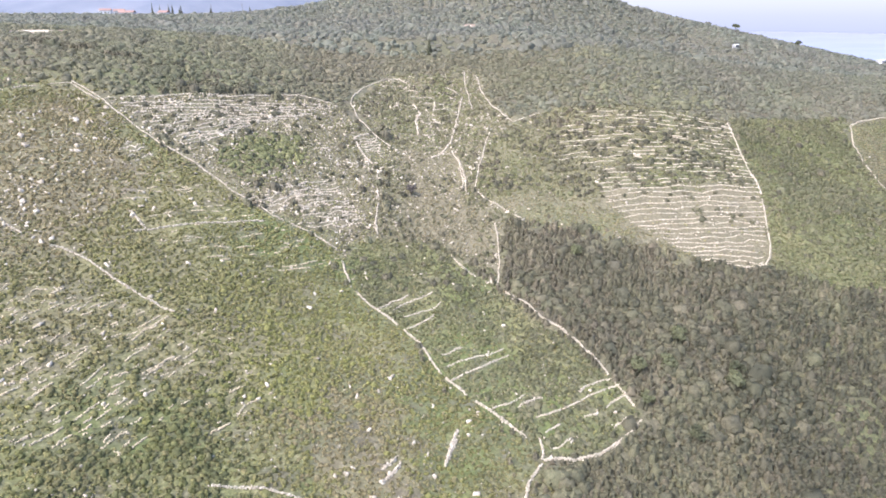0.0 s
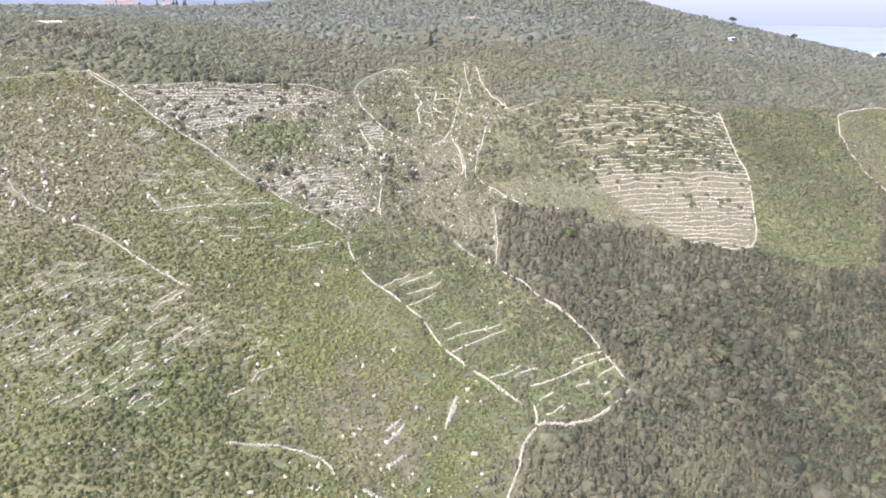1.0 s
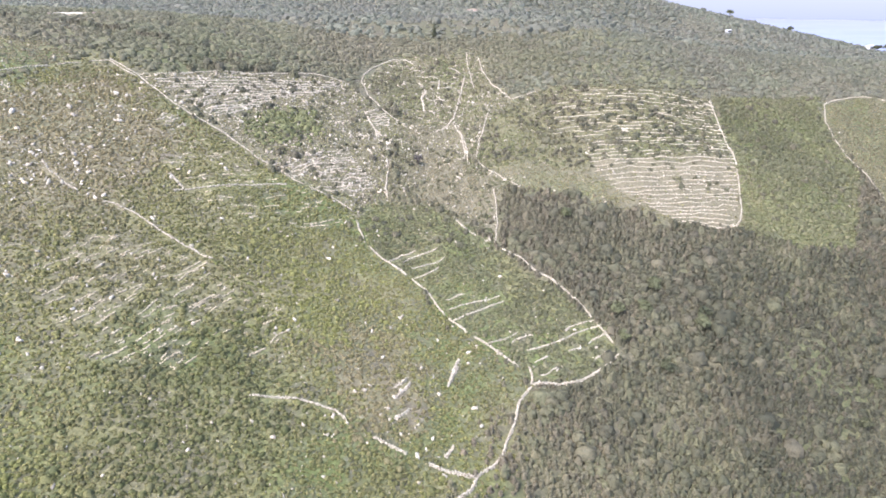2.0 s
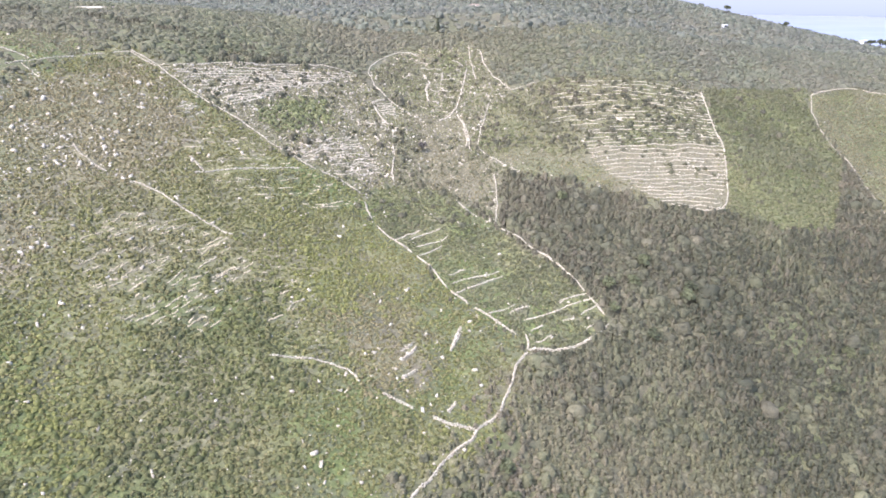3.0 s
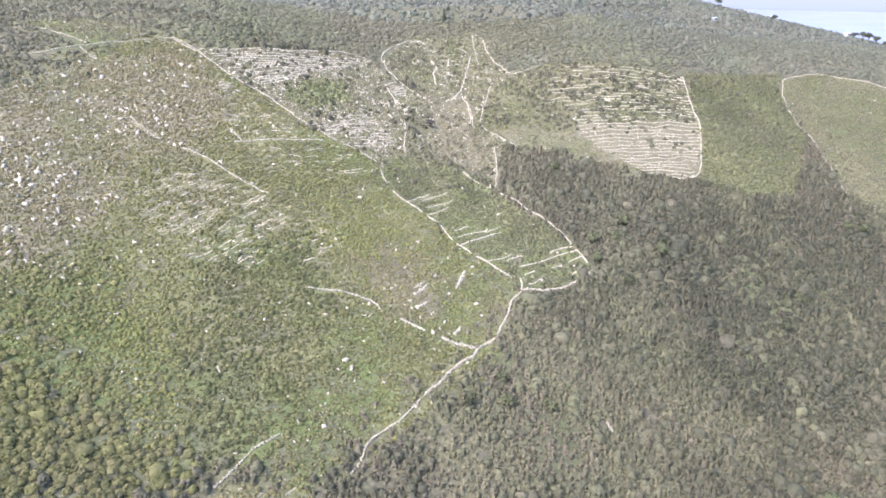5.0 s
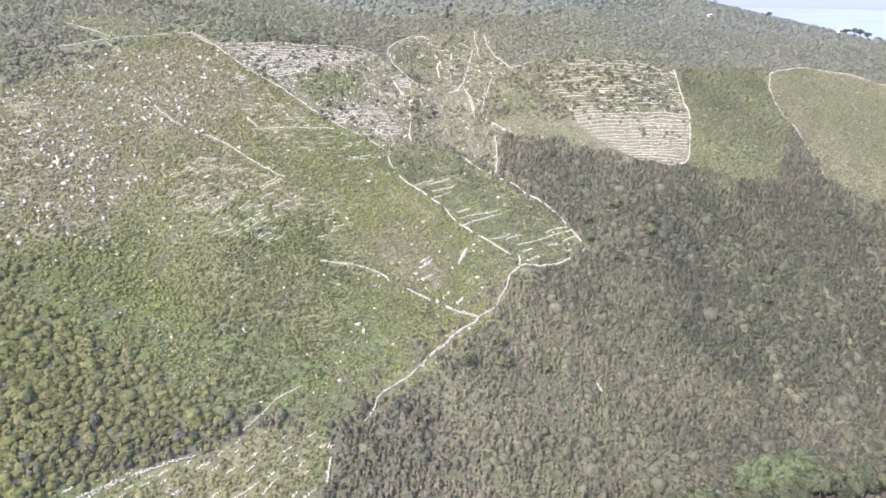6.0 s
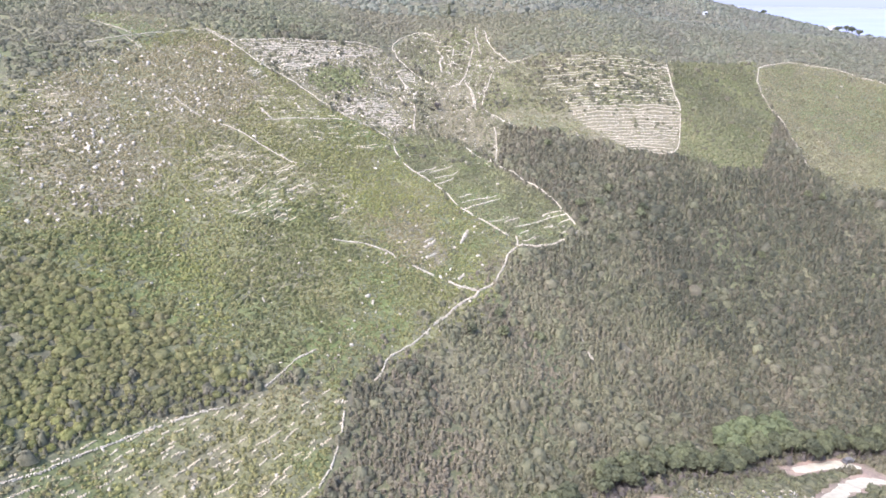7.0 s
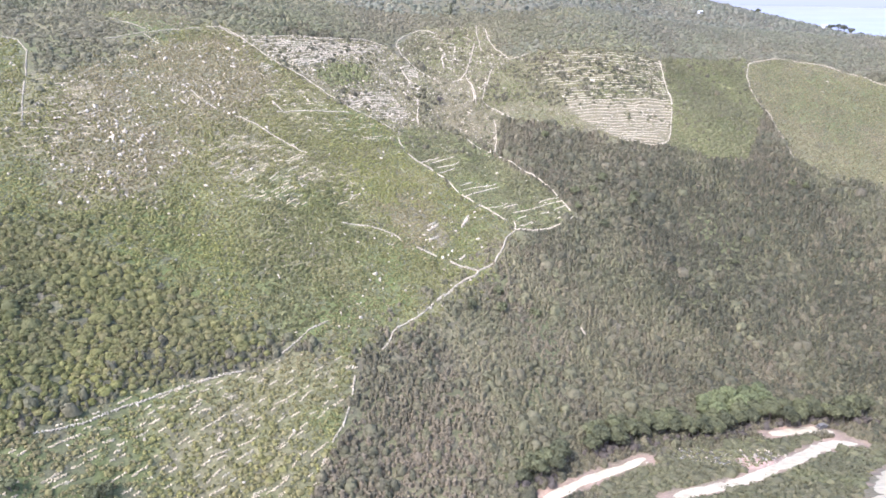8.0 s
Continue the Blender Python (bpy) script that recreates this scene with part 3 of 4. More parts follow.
def build_growth():
    rng = np.random.RandomState(11)
    x, y = scatter(-260, 300, -45, 340, 1.2, rng)
    keep = in_view(x, y) & (off_track(x, y) > 0.9) & ~on_stones(x, y) & ~(inside(RED_EARTH, x, y) & (rng.rand(len(x)) < 0.8))
    x, y = x[keep], y[keep]
    cover = cover_at(x, y)
    kind = cover[:, 6].astype(int)
    share = np.choose(kind, [0.95, 0.82, 0.62, 0.42, 0.92]) * cover[:, 2] * (0.68 + 0.64 * soft_noise(x, y, 6, 21))
    keep = (rng.rand(len(x)) < share) & ~((kind == 3) & beside_stones(x, y, 1.5)) & ~((kind == 2) & beside_stones(x, y, 0.8))
    x, y, cover, kind = x[keep], y[keep], cover[keep], kind[keep]
    # among the upright maquis stand clumps of larger round bushes
    clump = (kind == 1) & (rng.rand(len(x)) < 0.05 + 0.30 * (soft_noise(x, y, 13, 25) > 0.60)) & ~beside_stones(x, y, 1.3)
    pick = (kind == 1) & ~clump
    growth("maquis", "dense grey-green evergreen scrub on the slope", x[pick], y[pick], cover[pick], 13, 0.42, SCRUB, 5, 1.10, 0.32, 4, 0.8, 0.12, 0.5)
    rounder = cover[clump].copy()
    rounder[:, 3], rounder[:, 5] = 1.75, 0.12
    growth("round_bushes", "clumps of larger round evergreen bushes in the scrub", x[clump], y[clump], rounder, 28, 0.28, SCRUB, 10, 1.0, 0.1, 6)
    pick = kind == 2
    growth("olive_scrub", "dense olive-green scrub above the lower field", x[pick], y[pick], cover[pick], 40, 0.28, HEATH, 9, 1.32, 0.02, 7, 0.0, 0.04)
    east = x + 130 * (soft_noise(x, y, 35, 26) - 0.5) + 30 * rng.randn(len(x)) > 55
    pick = (kind == 3) & ~east
    growth("plateau_maquis", "soft olive scrub on the plateau above the fields", x[pick], y[pick], cover[pick], 9, 0.36, HILL_SCRUB, 13, 1.4, 0.0, 5, 0.0, 0.16)
    pick = (kind == 3) & east
    growth("slope_maquis", "grey-green scrub on the slope above the terraced field", x[pick], y[pick], cover[pick], 9, 0.36, SLOPE_SCRUB, 16, 1.4, 0.0, 5, 0.0, 0.16)
    pick = kind == 0
    growth("heath", "low yellow-green heath and dry grass tussocks", x[pick], y[pick], cover[pick], 7, 0.52, HEATH, 6, 1.35, 0.0, 4)
    pick = kind == 4
    growth("field_heath", "low green and dry growth in the walled fields", x[pick], y[pick], cover[pick], 7, 0.5, FIELD_HEATH, 15, 1.35, 0.0, 4)
    field_bushes(rng)
    roadside_brush(np.random.RandomState(18))
    x, y = scatter(-220, 260, -45, 335, 0.98, rng)
    keep = in_view(x, y) & (off_track(x, y) > 0.9) & ~on_stones(x, y)
    x, y = x[keep], y[keep]
    cover = cover_at(x, y)
    keep = ((cover[:, 6] == 0) | (cover[:, 6] == 4)) & (rng.rand(len(x)) < (0.35 + 0.6 * soft_noise(x, y, 3.5, 23)) * np.where(cover[:, 2] < 0.2, 0.3, 1.0))
    x, y, cover = x[keep], y[keep], cover[keep]
    cover[:, 3], cover[:, 5] = 0.32, np.clip(cover[:, 5] + 0.18, 0, 1)
    growth("grass_tussocks", "tufts of dry and green grass between the stones", x, y, cover, 3, 0.85, HEATH, 8)
    x, y = scatter(-235, 275, -170, 345, 3.0, rng)
    keep = ~(in_view(x, y) & (y > -45)) & (off_track(x, y) > 1.5)
    x, y = x[keep], y[keep]
    cover = np.tile(np.array([0.5, 0, 0.9, 1.8, 0.35, 0.3, 3]), (len(x), 1))
    growth("outer_maquis", "grey-green scrub on the slope round the valley", x, y, cover, 5, 0.42, SCRUB, 12, 1.3, 0.0, 4)
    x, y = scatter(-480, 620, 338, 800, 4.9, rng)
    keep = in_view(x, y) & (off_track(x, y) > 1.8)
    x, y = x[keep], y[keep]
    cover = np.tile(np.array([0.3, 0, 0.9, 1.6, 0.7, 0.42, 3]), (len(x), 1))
    # distance haze is in the leaf colour here
    growth("far_maquis", "grey-green, haze-tinted scrub over the plateau and far hill", x, y, cover, 5, 0.46, HAZED_SCRUB, 7, 1.45, 0.0, 4)


# ---------------------------------------------------------------- dry stone walls
CUBE = np.array([(-1, -1, -1), (1, -1, -1), (1, 1, -1), (-1, 1, -1), (-1, -1, 1), (1, -1, 1), (1, 1, 1), (-1, 1, 1)], float)
SIDES = np.array([(4, 5, 6, 7), (0, 1, 5, 4), (1, 2, 6, 5), (2, 3, 7, 6), (3, 0, 4, 7)])


def rubble(places, sizes, rng):
    """Irregular blocks: verts and quads."""
    n = len(places)
    corners = CUBE[None] * sizes[:, None, :] * (0.72 + 0.5 * rng.rand(n, 8, 3))
    turn = rng.rand(n) * 2 * np.pi
    c, s = np.cos(turn)[:, None], np.sin(turn)[:, None]
    x, y = corners[..., 0] * c - corners[..., 1] * s, corners[..., 0] * s + corners[..., 1] * c
    lean = 0.35 * rng.randn(n, 2)
    z = corners[..., 2] + x * lean[:, :1] + y * lean[:, 1:]
    verts = np.stack([x, y, z], -1) + places[:, None, :]
    quads = (SIDES[None] + 8 * np.arange(n)[:, None, None]).reshape(-1, 4)
    return verts.reshape(-1, 3), quads


def along(line, gap):
    """Points every gap metres along a plan line, and the way across."""
    p = np.array(line, float)
    d = np.r_[0, np.cumsum(np.hypot(*np.diff(p, axis=0).T))]
    s = np.arange(gap / 2, max(d[-1], gap), gap)
    at = np.stack([np.interp(s, d, p[:, 0]), np.interp(s, d, p[:, 1])], -1)
    ahead = np.stack([np.interp(s + 0.5, d, p[:, 0]), np.interp(s + 0.5, d, p[:, 1])], -1) - np.stack([np.interp(s - 0.5, d, p[:, 0]), np.interp(s - 0.5, d, p[:, 1])], -1)
    ahead /= np.linalg.norm(ahead, axis=1, keepdims=True) + 1e-9
    return at, np.stack([-ahead[:, 1], ahead[:, 0]], -1)


STONY = np.zeros((1200, 900), bool)      # half-metre squares taken up by walls and rows


def mark_stony(at, reach):
    for dx in np.arange(-reach, reach + 0.1, 0.5):
        for dy in np.arange(-reach, reach + 0.1, 0.5):
            STONY[np.clip(((at[:, 0] + dx + 280) * 2).astype(int), 0, 1199), np.clip(((at[:, 1] + dy + 70) * 2).astype(int), 0, 899)] = True


def on_stones(x, y):
    return STONY[np.clip(((x + 280) * 2).astype(int), 0, 1199), np.clip(((y + 70) * 2).astype(int), 0, 899)]


def stone_line(name, line, width, tall, label, category, group, seed, whole=0.95, grain=5.0):
    """A bank of piled stones along a plan line, uneven, in sections where it has fallen."""
    rng = np.random.RandomState(seed)
    at, across = along(line, 0.45)
    at = at + across * (0.5 * (soft_noise(at[:, 0], at[:, 1], 4, 31) - 0.5))[:, None]
    stands = soft_noise(at[:, 0], at[:, 1], grain, 33 + seed % 7) < whole
    runs = [r for r in np.split(np.arange(len(at)), np.where(np.diff(stands.astype(int)) != 0)[0] + 1) if stands[r[0]] and len(r) > 1]
    if not runs:
        return None
    for run in runs:
        mark_stony(at[run], 1.0 if width > 0.35 else 0.5)
    bulk = 0.45 + 0.75 * soft_noise(at[:, 0], at[:, 1], 2.2, 35) + 0.5 * soft_noise(at[:, 0], at[:, 1], 9, 36)
    meshes = []
    for run in runs:
        pieces = []
        for layer, sides in ((0.2, (-0.55, 0.0, 0.55)), (0.65, (-0.2, 0.25))) if width > 0.21 else ((0.3, (-0.4, 0.4)), (0.7, (0.0,))):
            for side in sides:
                q = at[run] + across[run] * ((side + 0.25 * rng.randn(len(run))) * width * bulk[run])[:, None]
                q += 0.28 * rng.randn(len(run), 1) * np.stack([across[run][:, 1], -across[run][:, 0]], -1)
                p = on_ground(q[:, 0], q[:, 1])
                p[:, 2] += layer * tall * bulk[run] + 0.05 * rng.randn(len(run))
                pieces.append(p)
        places = np.concatenate(pieces)
        sizes = (0.15 + 0.16 * rng.rand(len(places), 3)) * (0.45 + 0.9 * width)
        verts, quads = rubble(places, sizes, rng)
        meshes.append(mesh_of("section", verts, quads, ROW_STONE if group == "overgrown rows" else STONE))
    base = new(name)
    for data in meshes:
        ob = tagged(new("section", data), kind="stuff")
        ob.parent = base
    return tagged(base, label, category, group)


WALLS = [
    (0.21, [(-129.4, 231.9), (-116, 224.3), (-107.6, 218.2), (-93.6, 210), (-79, 203.9), (-66.6, 198), (-56.9, 194.8), (-53.4, 192.6), (-41.7, 190.3), (-29.9, 185.4)]),
    (0.31, [(-30.6, 182.3), (-27.6, 174.2), (-23.3, 168.9), (-16.1, 164.1), (-10.9, 160), (-6.6, 155.2), (-0.1, 143.5), (6.6, 136.1), (12.3, 131.9), (18.8, 126.6)]),
    (0.31, [(18.9, 177.7), (24, 172.8), (27.6, 167.2), (32.6, 162.3), (36, 157.8), (38.5, 154), (40.9, 150.2), (42.9, 146.5), (44.8, 143.3), (46.3, 140), (47.8, 136.8)]),
    (0.34, [(48.9, 133.4), (45.4, 129.5), (41.1, 126), (35.6, 122.8), (29.8, 120.5), (26.5, 120.5), (22.4, 120)]),
    (0.36, [(22.4, 125.4), (22.9, 122.3), (22.4, 120)]),
    (0.34, [(21.8, 118.6), (18.7, 113.9), (17.2, 108.4), (15.2, 103.1), (13.3, 98), (10.5, 94.1), (6.9, 91), (5.3, 87.2), (1.9, 83.8), (-1.2, 80.2), (-4.5, 75.1), (-7.7, 70.6), (-10.1, 66.5)]),
    (0.26, [(-10.4, 65.8), (-14.7, 59.5), (-19.8, 55.1), (-22.1, 50.7), (-23.1, 46.6), (-24.8, 42.9)]),
    (0.28, [(-31.7, 31.6), (-31.6, 26.7), (-32.1, 20.6), (-32.9, 15.6), (-34.8, 10.5), (-36.6, 4.1)]),
    (0.23, [(-61.9, 24.3), (-66.3, 21.7), (-70.4, 18.5), (-75.2, 13.8), (-80.3, 9.3), (-84.9, 4.3), (-89.4, -0.1), (-92.5, -4), (-96.6, -7.8), (-100, -10.2)]),
    (0.26, [(-45.5, 100.8), (-40, 101.6), (-34.9, 102.1), (-30.3, 101.9), (-26, 101.1), (-23.6, 98.6)]),
    (0.36, [(-16.9, 95.6), (-13.1, 94.3), (-8.6, 92.5), (-4.2, 91.1), (0.2, 90.3), (6.1, 90.8)]),
    (0.26, [(-100.8, 155.4), (-98.1, 155.8), (-92.3, 154.1), (-87.2, 152.1), (-81.3, 149.7), (-75.5, 147.7), (-70.7, 146.1), (-67.1, 145.2)]),
    (0.24, [(-24.2, 232), (-23.5, 223), (-22.2, 216.6), (-22.5, 209.7), (-22.5, 204.9), (-21.3, 199.3)]),
    (0.22, [(-17.1, 311.7), (-20.6, 315.8), (-26, 314.4), (-30.9, 307.7), (-35.6, 300.2), (-39.1, 289), (-39.1, 280.8), (-35, 269.2), (-29.6, 262.1), (-24.5, 256.3), (-19.6, 253.1)]),
    (0.31, [(8.9, 298.7), (7, 283.9), (4.5, 270), (2.9, 258.9)]),
    (0.21, [(10.3, 322.1), (10.8, 308.8), (13, 287.5)]),
    (0.19, [(-0.1, 308.5), (5.3, 305.4), (8.9, 297.6)]),
    (0.26, [(3.8, 255.9), (6.1, 249.3), (7.4, 238.7), (7.6, 230.5)]),
    (0.26, [(5.2, 254.7), (8.5, 238.7), (8.7, 229)]),
    (0.24, [(16.2, 315.8), (17.8, 302.1), (21.5, 289.1), (25.4, 281.8), (29.5, 273.8), (34.9, 274.5), (40.8, 276.4)]),
    (0.21, [(20.4, 269.8), (17.5, 260.8), (15, 248.8), (13, 238.4), (12.2, 230.7), (15, 225.8), (19.7, 220.4), (22.8, 216.7), (26.8, 212.8)]),
    (0.24, [(18.1, 208.5), (18.3, 199.4), (18.2, 192.1), (16.7, 181.2)]),
    (0.26, [(2.8, 193.9), (6.5, 188.4), (10.1, 184.8), (14, 181.9)]),
    (0.28, [(117.1, 265.8), (116.5, 257.7), (115.5, 248.1), (114.5, 237.8), (114.8, 229.7), (113.2, 221.4), (111.3, 213.6), (108.5, 203.7), (106.2, 196.2), (103.9, 190.6), (101.3, 187.2), (94.3, 185.9), (88.1, 186.9), (81.9, 188.1)]),
    (0.21, [(288, 236), (262, 246), (236.6, 263.1), (227.7, 267.8), (218.1, 275.1), (206.6, 278.8), (194.4, 281.2), (180.4, 278.9), (172.5, 273.3), (167.1, 259.9), (164.2, 245.2), (164.3, 231.4), (166.4, 221.5), (165.5, 211.8), (165.5, 201), (165.7, 186.4)]),
    (0.19, [(-169.9, 189.3), (-163.5, 197.4), (-158.5, 203.8), (-147.2, 215.4), (-133.6, 227.8), (-128.8, 230), (-121.9, 225.6), (-116.6, 223.5)]),
    (0.19, [(-115.3, 225.2), (-111.3, 228.4), (-102, 235.7), (-92.2, 243.7), (-81.6, 251.4), (-67.1, 265.2), (-59.1, 271.9), (-52.2, 273.2), (-46.5, 275)]),
    (0.19, [(-204.4, 167.4), (-198.3, 167.6), (-190.4, 160.7), (-181.3, 142), (-173.4, 124.9), (-164.7, 107.7)]),
    (0.19, [(-53.5, 33.6), (-50.5, 38.5), (-47.5, 43.9), (-42.5, 48.7)]),
    (0.13, [(-157.2, 203.2), (-147.9, 197.1)]),
    (0.13, [(-178.4, 214.2), (-168, 212), (-156.9, 208.3)]),
    (0.24, [(-85.3, 169.2), (-78.1, 174.7), (-67.7, 181.9), (-54.9, 189.4)]),
    (0.17, [(-122.8, 166.1), (-118.2, 161.5), (-113.6, 158.9), (-109.6, 157.7)]),
]
SHORT_WALLS = [
    [(-12.8, 291.8), (-9.5, 284.1), (-11.3, 276.6), (-9.8, 265.9)],
    [(-4.6, 250.7), (-0.6, 254.3), (2.5, 259.7)],
    [(-29.7, 258.5), (-34.7, 252.9), (-31.4, 244.5), (-26.4, 237.3)],
    [(3.2, 125.7), (1.5, 120.1), (0.5, 114.9)],
    [(-10.1, 114.9), (-13, 111.6)],
    [(-12.5, 107.9), (-9.3, 113.2)],
    [(-12.3, 101.6), (-8.7, 105.3)],
    [(0.8, 116.5), (2.8, 122.7)],
    [(-88.9, 175.7), (-83.6, 171.6)],
    [(-3.5, 294.7), (-3.7, 287)],
    [(1.5, 97), (-0.5, 93.9)],
    # the next two stand in for a pale dead trunk, laid in stones
    [(45.8, 76.4), (44.6, 78.6)],
    [(43, 82.6), (42.6, 83.4)],
    [(114.6, 263.4), (117.4, 262.4)],
    [(72.6, 240.6), (75.2, 242.4)],
    [(73, 242.6), (75, 240.4)],
    [(7.8, 170.8), (9.4, 169.8)],
]
SMALL_ROWS = [
    ((-18.9, 166.4), (-10.2, 174.9)),
    ((-14.1, 167.6), (-3.4, 177.1)),
    ((-11, 165.5), (-0.8, 173.2)),
    ((-10.1, 160.9), (-2.5, 168)),
    ((-0.1, 152), (5.5, 154.9)),
    ((0.8, 147.1), (16.3, 155.2)),
    ((2.2, 142.2), (17.2, 152.5)),
    ((12, 133.5), (20.4, 138.5)),
    ((18.5, 134.6), (24.7, 137.8)),
    ((22.5, 131.7), (30.8, 135.4)),
    ((30.9, 135.8), (44.8, 143)),
    ((34.5, 140.1), (43.7, 145)),
    ((34.7, 132.7), (37.9, 134.6)),
    ((40.4, 136.1), (46.4, 140.3)),
    ((41.4, 130.6), (45.7, 134.2)),
    ((24, 127.2), (27.9, 130.1)),
    ((24.8, 123.3), (30.1, 126.2)),
]
BANDS = [   # left edge, right edge, number of rows, how whole they are
    ([(49.5, 275.6), (47.5, 261.1), (42.8, 243.4), (57.4, 237.7), (55.8, 223.2)], [(117.6, 267.2), (116.7, 256.9), (115.5, 242.4), (116.5, 238.9), (114.3, 225.9)], 19, 0.60),
    ([(55.8, 223.2), (57.2, 217.1), (62.5, 205.9), (71.9, 196.2), (81.8, 187.8)], [(114.3, 225.9), (112.5, 220), (109.7, 210.5), (105.7, 198.8), (100.2, 186.8)], 16, 0.84),
    ([(-111.2, 225.4), (-104.7, 220.7), (-89.9, 216), (-83.5, 213.6)], [(-47.5, 273.6), (-52.2, 258.4), (-66.5, 241.1), (-75.2, 225.7)], 13, 0.78),
    ([(-62.3, 196.5), (-53.3, 194.7)], [(-50.9, 212.8), (-43.9, 204.8)], 5, 0.75),
    ([(-33.7, 252.1), (-29.1, 243.7)], [(-26.5, 258), (-23.9, 248.4)], 6, 0.8),
    ([(-16.8, 306), (-9.5, 263.7)], [(5.6, 305.4), (2.5, 265.4)], 8, 0.5),
    ([(-104.2, 201.6), (-94.6, 196.9)], [(-99.4, 206.7), (-91.2, 202.7)], 5, 0.7),
    ([(-52.3, 209.5), (-42, 192.1)], [(-38.4, 221.8), (-26.3, 201.6)], 13, 0.72),
]


def build_walls():
    for n, (wide, line) in enumerate(WALLS):
        stone_line("drystone_bank", line, 0.74 * wide, 0.35 + 0.65 * wide, "long dry-stone wall of piled pale limestone across the slope", "stone bank", "dry-stone walls", 100 + n, 0.83, 4.0)
    for n, line in enumerate(SHORT_WALLS):
        stone_line("drystone_bank", line, 0.32, 0.5, "short broken piece of pale dry-stone wall", "stone bank", "dry-stone walls", 200 + n, 0.9)


def wobbly(a, b, rng, count=7, sway=0.5):
    """A plan line from a to b that sways a little."""
    t = np.linspace(0, 1, count)[:, None]
    line = np.array(a, float) * (1 - t) + np.array(b, float) * t
    line[1:-1] += sway * rng.randn(count - 2, 2)
    return [tuple(p) for p in line]


def partway(line, s, rule):
    """The place at share s along a plan line, whose knots are spaced like those of the line rule."""
    p = np.array(line, float)
    t = np.r_[0, np.cumsum(np.hypot(*np.diff(np.array(rule, float), axis=0).T))]
    t = t / t[-1]
    return np.interp(s, t, p[:, 0]), np.interp(s, t, p[:, 1])


def clipped(poly, a, b, step=0.5):
    """The stretches of the segment a-b inside an outline."""
    n = max(2, int(math.dist(a, b) / step))
    t = np.linspace(0, 1, n)
    x, y = a[0] + t * (b[0] - a[0]), a[1] + t * (b[1] - a[1])
    keep = inside(poly, x, y)
    found, k = [], 0
    while k < n:
        if keep[k]:
            first = k
            while k + 1 < n and keep[k + 1]:
                k += 1
            if k - first > 4:
                found.append(((x[first], y[first]), (x[k], y[k])))
        k += 1
    return found


def build_rows():
    rng = np.random.RandomState(77)
    seed = 400
    for left, right, count, whole in BANDS:
        for k in range(count):
            s = (k + 0.5) / count + 0.08 * (rng.rand() - 0.5) / count
            a, b = partway(left, s, right), partway(right, s, right)
            stone_line("terrace_row", wobbly(a, b, rng, 9, 0.4), 0.10 if right[0][0] > 0 else 0.16, 0.28, "low terrace row of pale stones in an abandoned vineyard", "stone row", "terrace rows", seed, whole, 3.5)
            seed += 1
    for a, b in SMALL_ROWS:
        stone_line("terrace_row", wobbly(a, b, rng, 5, 0.3), 0.2, 0.32, "low terrace row of pale stones in the small green field", "stone row", "small field rows", seed, 0.95)
        seed += 1
    for poly, way, gap, whole, label, wide in ((HEATH_ROWS, (20.6, 14.4), 3.0, 0.36, "broken overgrown row of stones on the heath", 0.13), (LEFT_ROWS, (7.8, 8.0), 3.0, 0.30, "broken overgrown row of stones on the heath", 0.14), (OLD_ROWS, (3.2, 5.0), 2.3, 0.33, "broken overgrown row of stones on the heath", 0.13), (MIDDLE_ROWS, (8.3, 15.8), 2.0, 0.36, "broken overgrown row of stones on the heath", 0.12),
                                         (LOWER_FIELD, (3.7, 4.7), 1.5, 0.31, "broken row of pale stones in the lower field", 0.19)):
        p = np.array(poly)
        ahead = np.array(way) / np.linalg.norm(way)
        side = np.array([-ahead[1], ahead[0]])
        mid = p.mean(0)
        reach = np.abs((p - mid) @ side).max()
        for off in np.arange(-reach, reach, gap):
            c = mid + side * (off + 0.8 * rng.randn())
            for a, b in clipped(poly, c - 90 * ahead, c + 90 * ahead):
                stone_line("stone_row", wobbly(a, b, rng, 6, 0.7), wide, 0.24, label, "stone row", "overgrown rows", seed, whole, 1.9)
                seed += 1


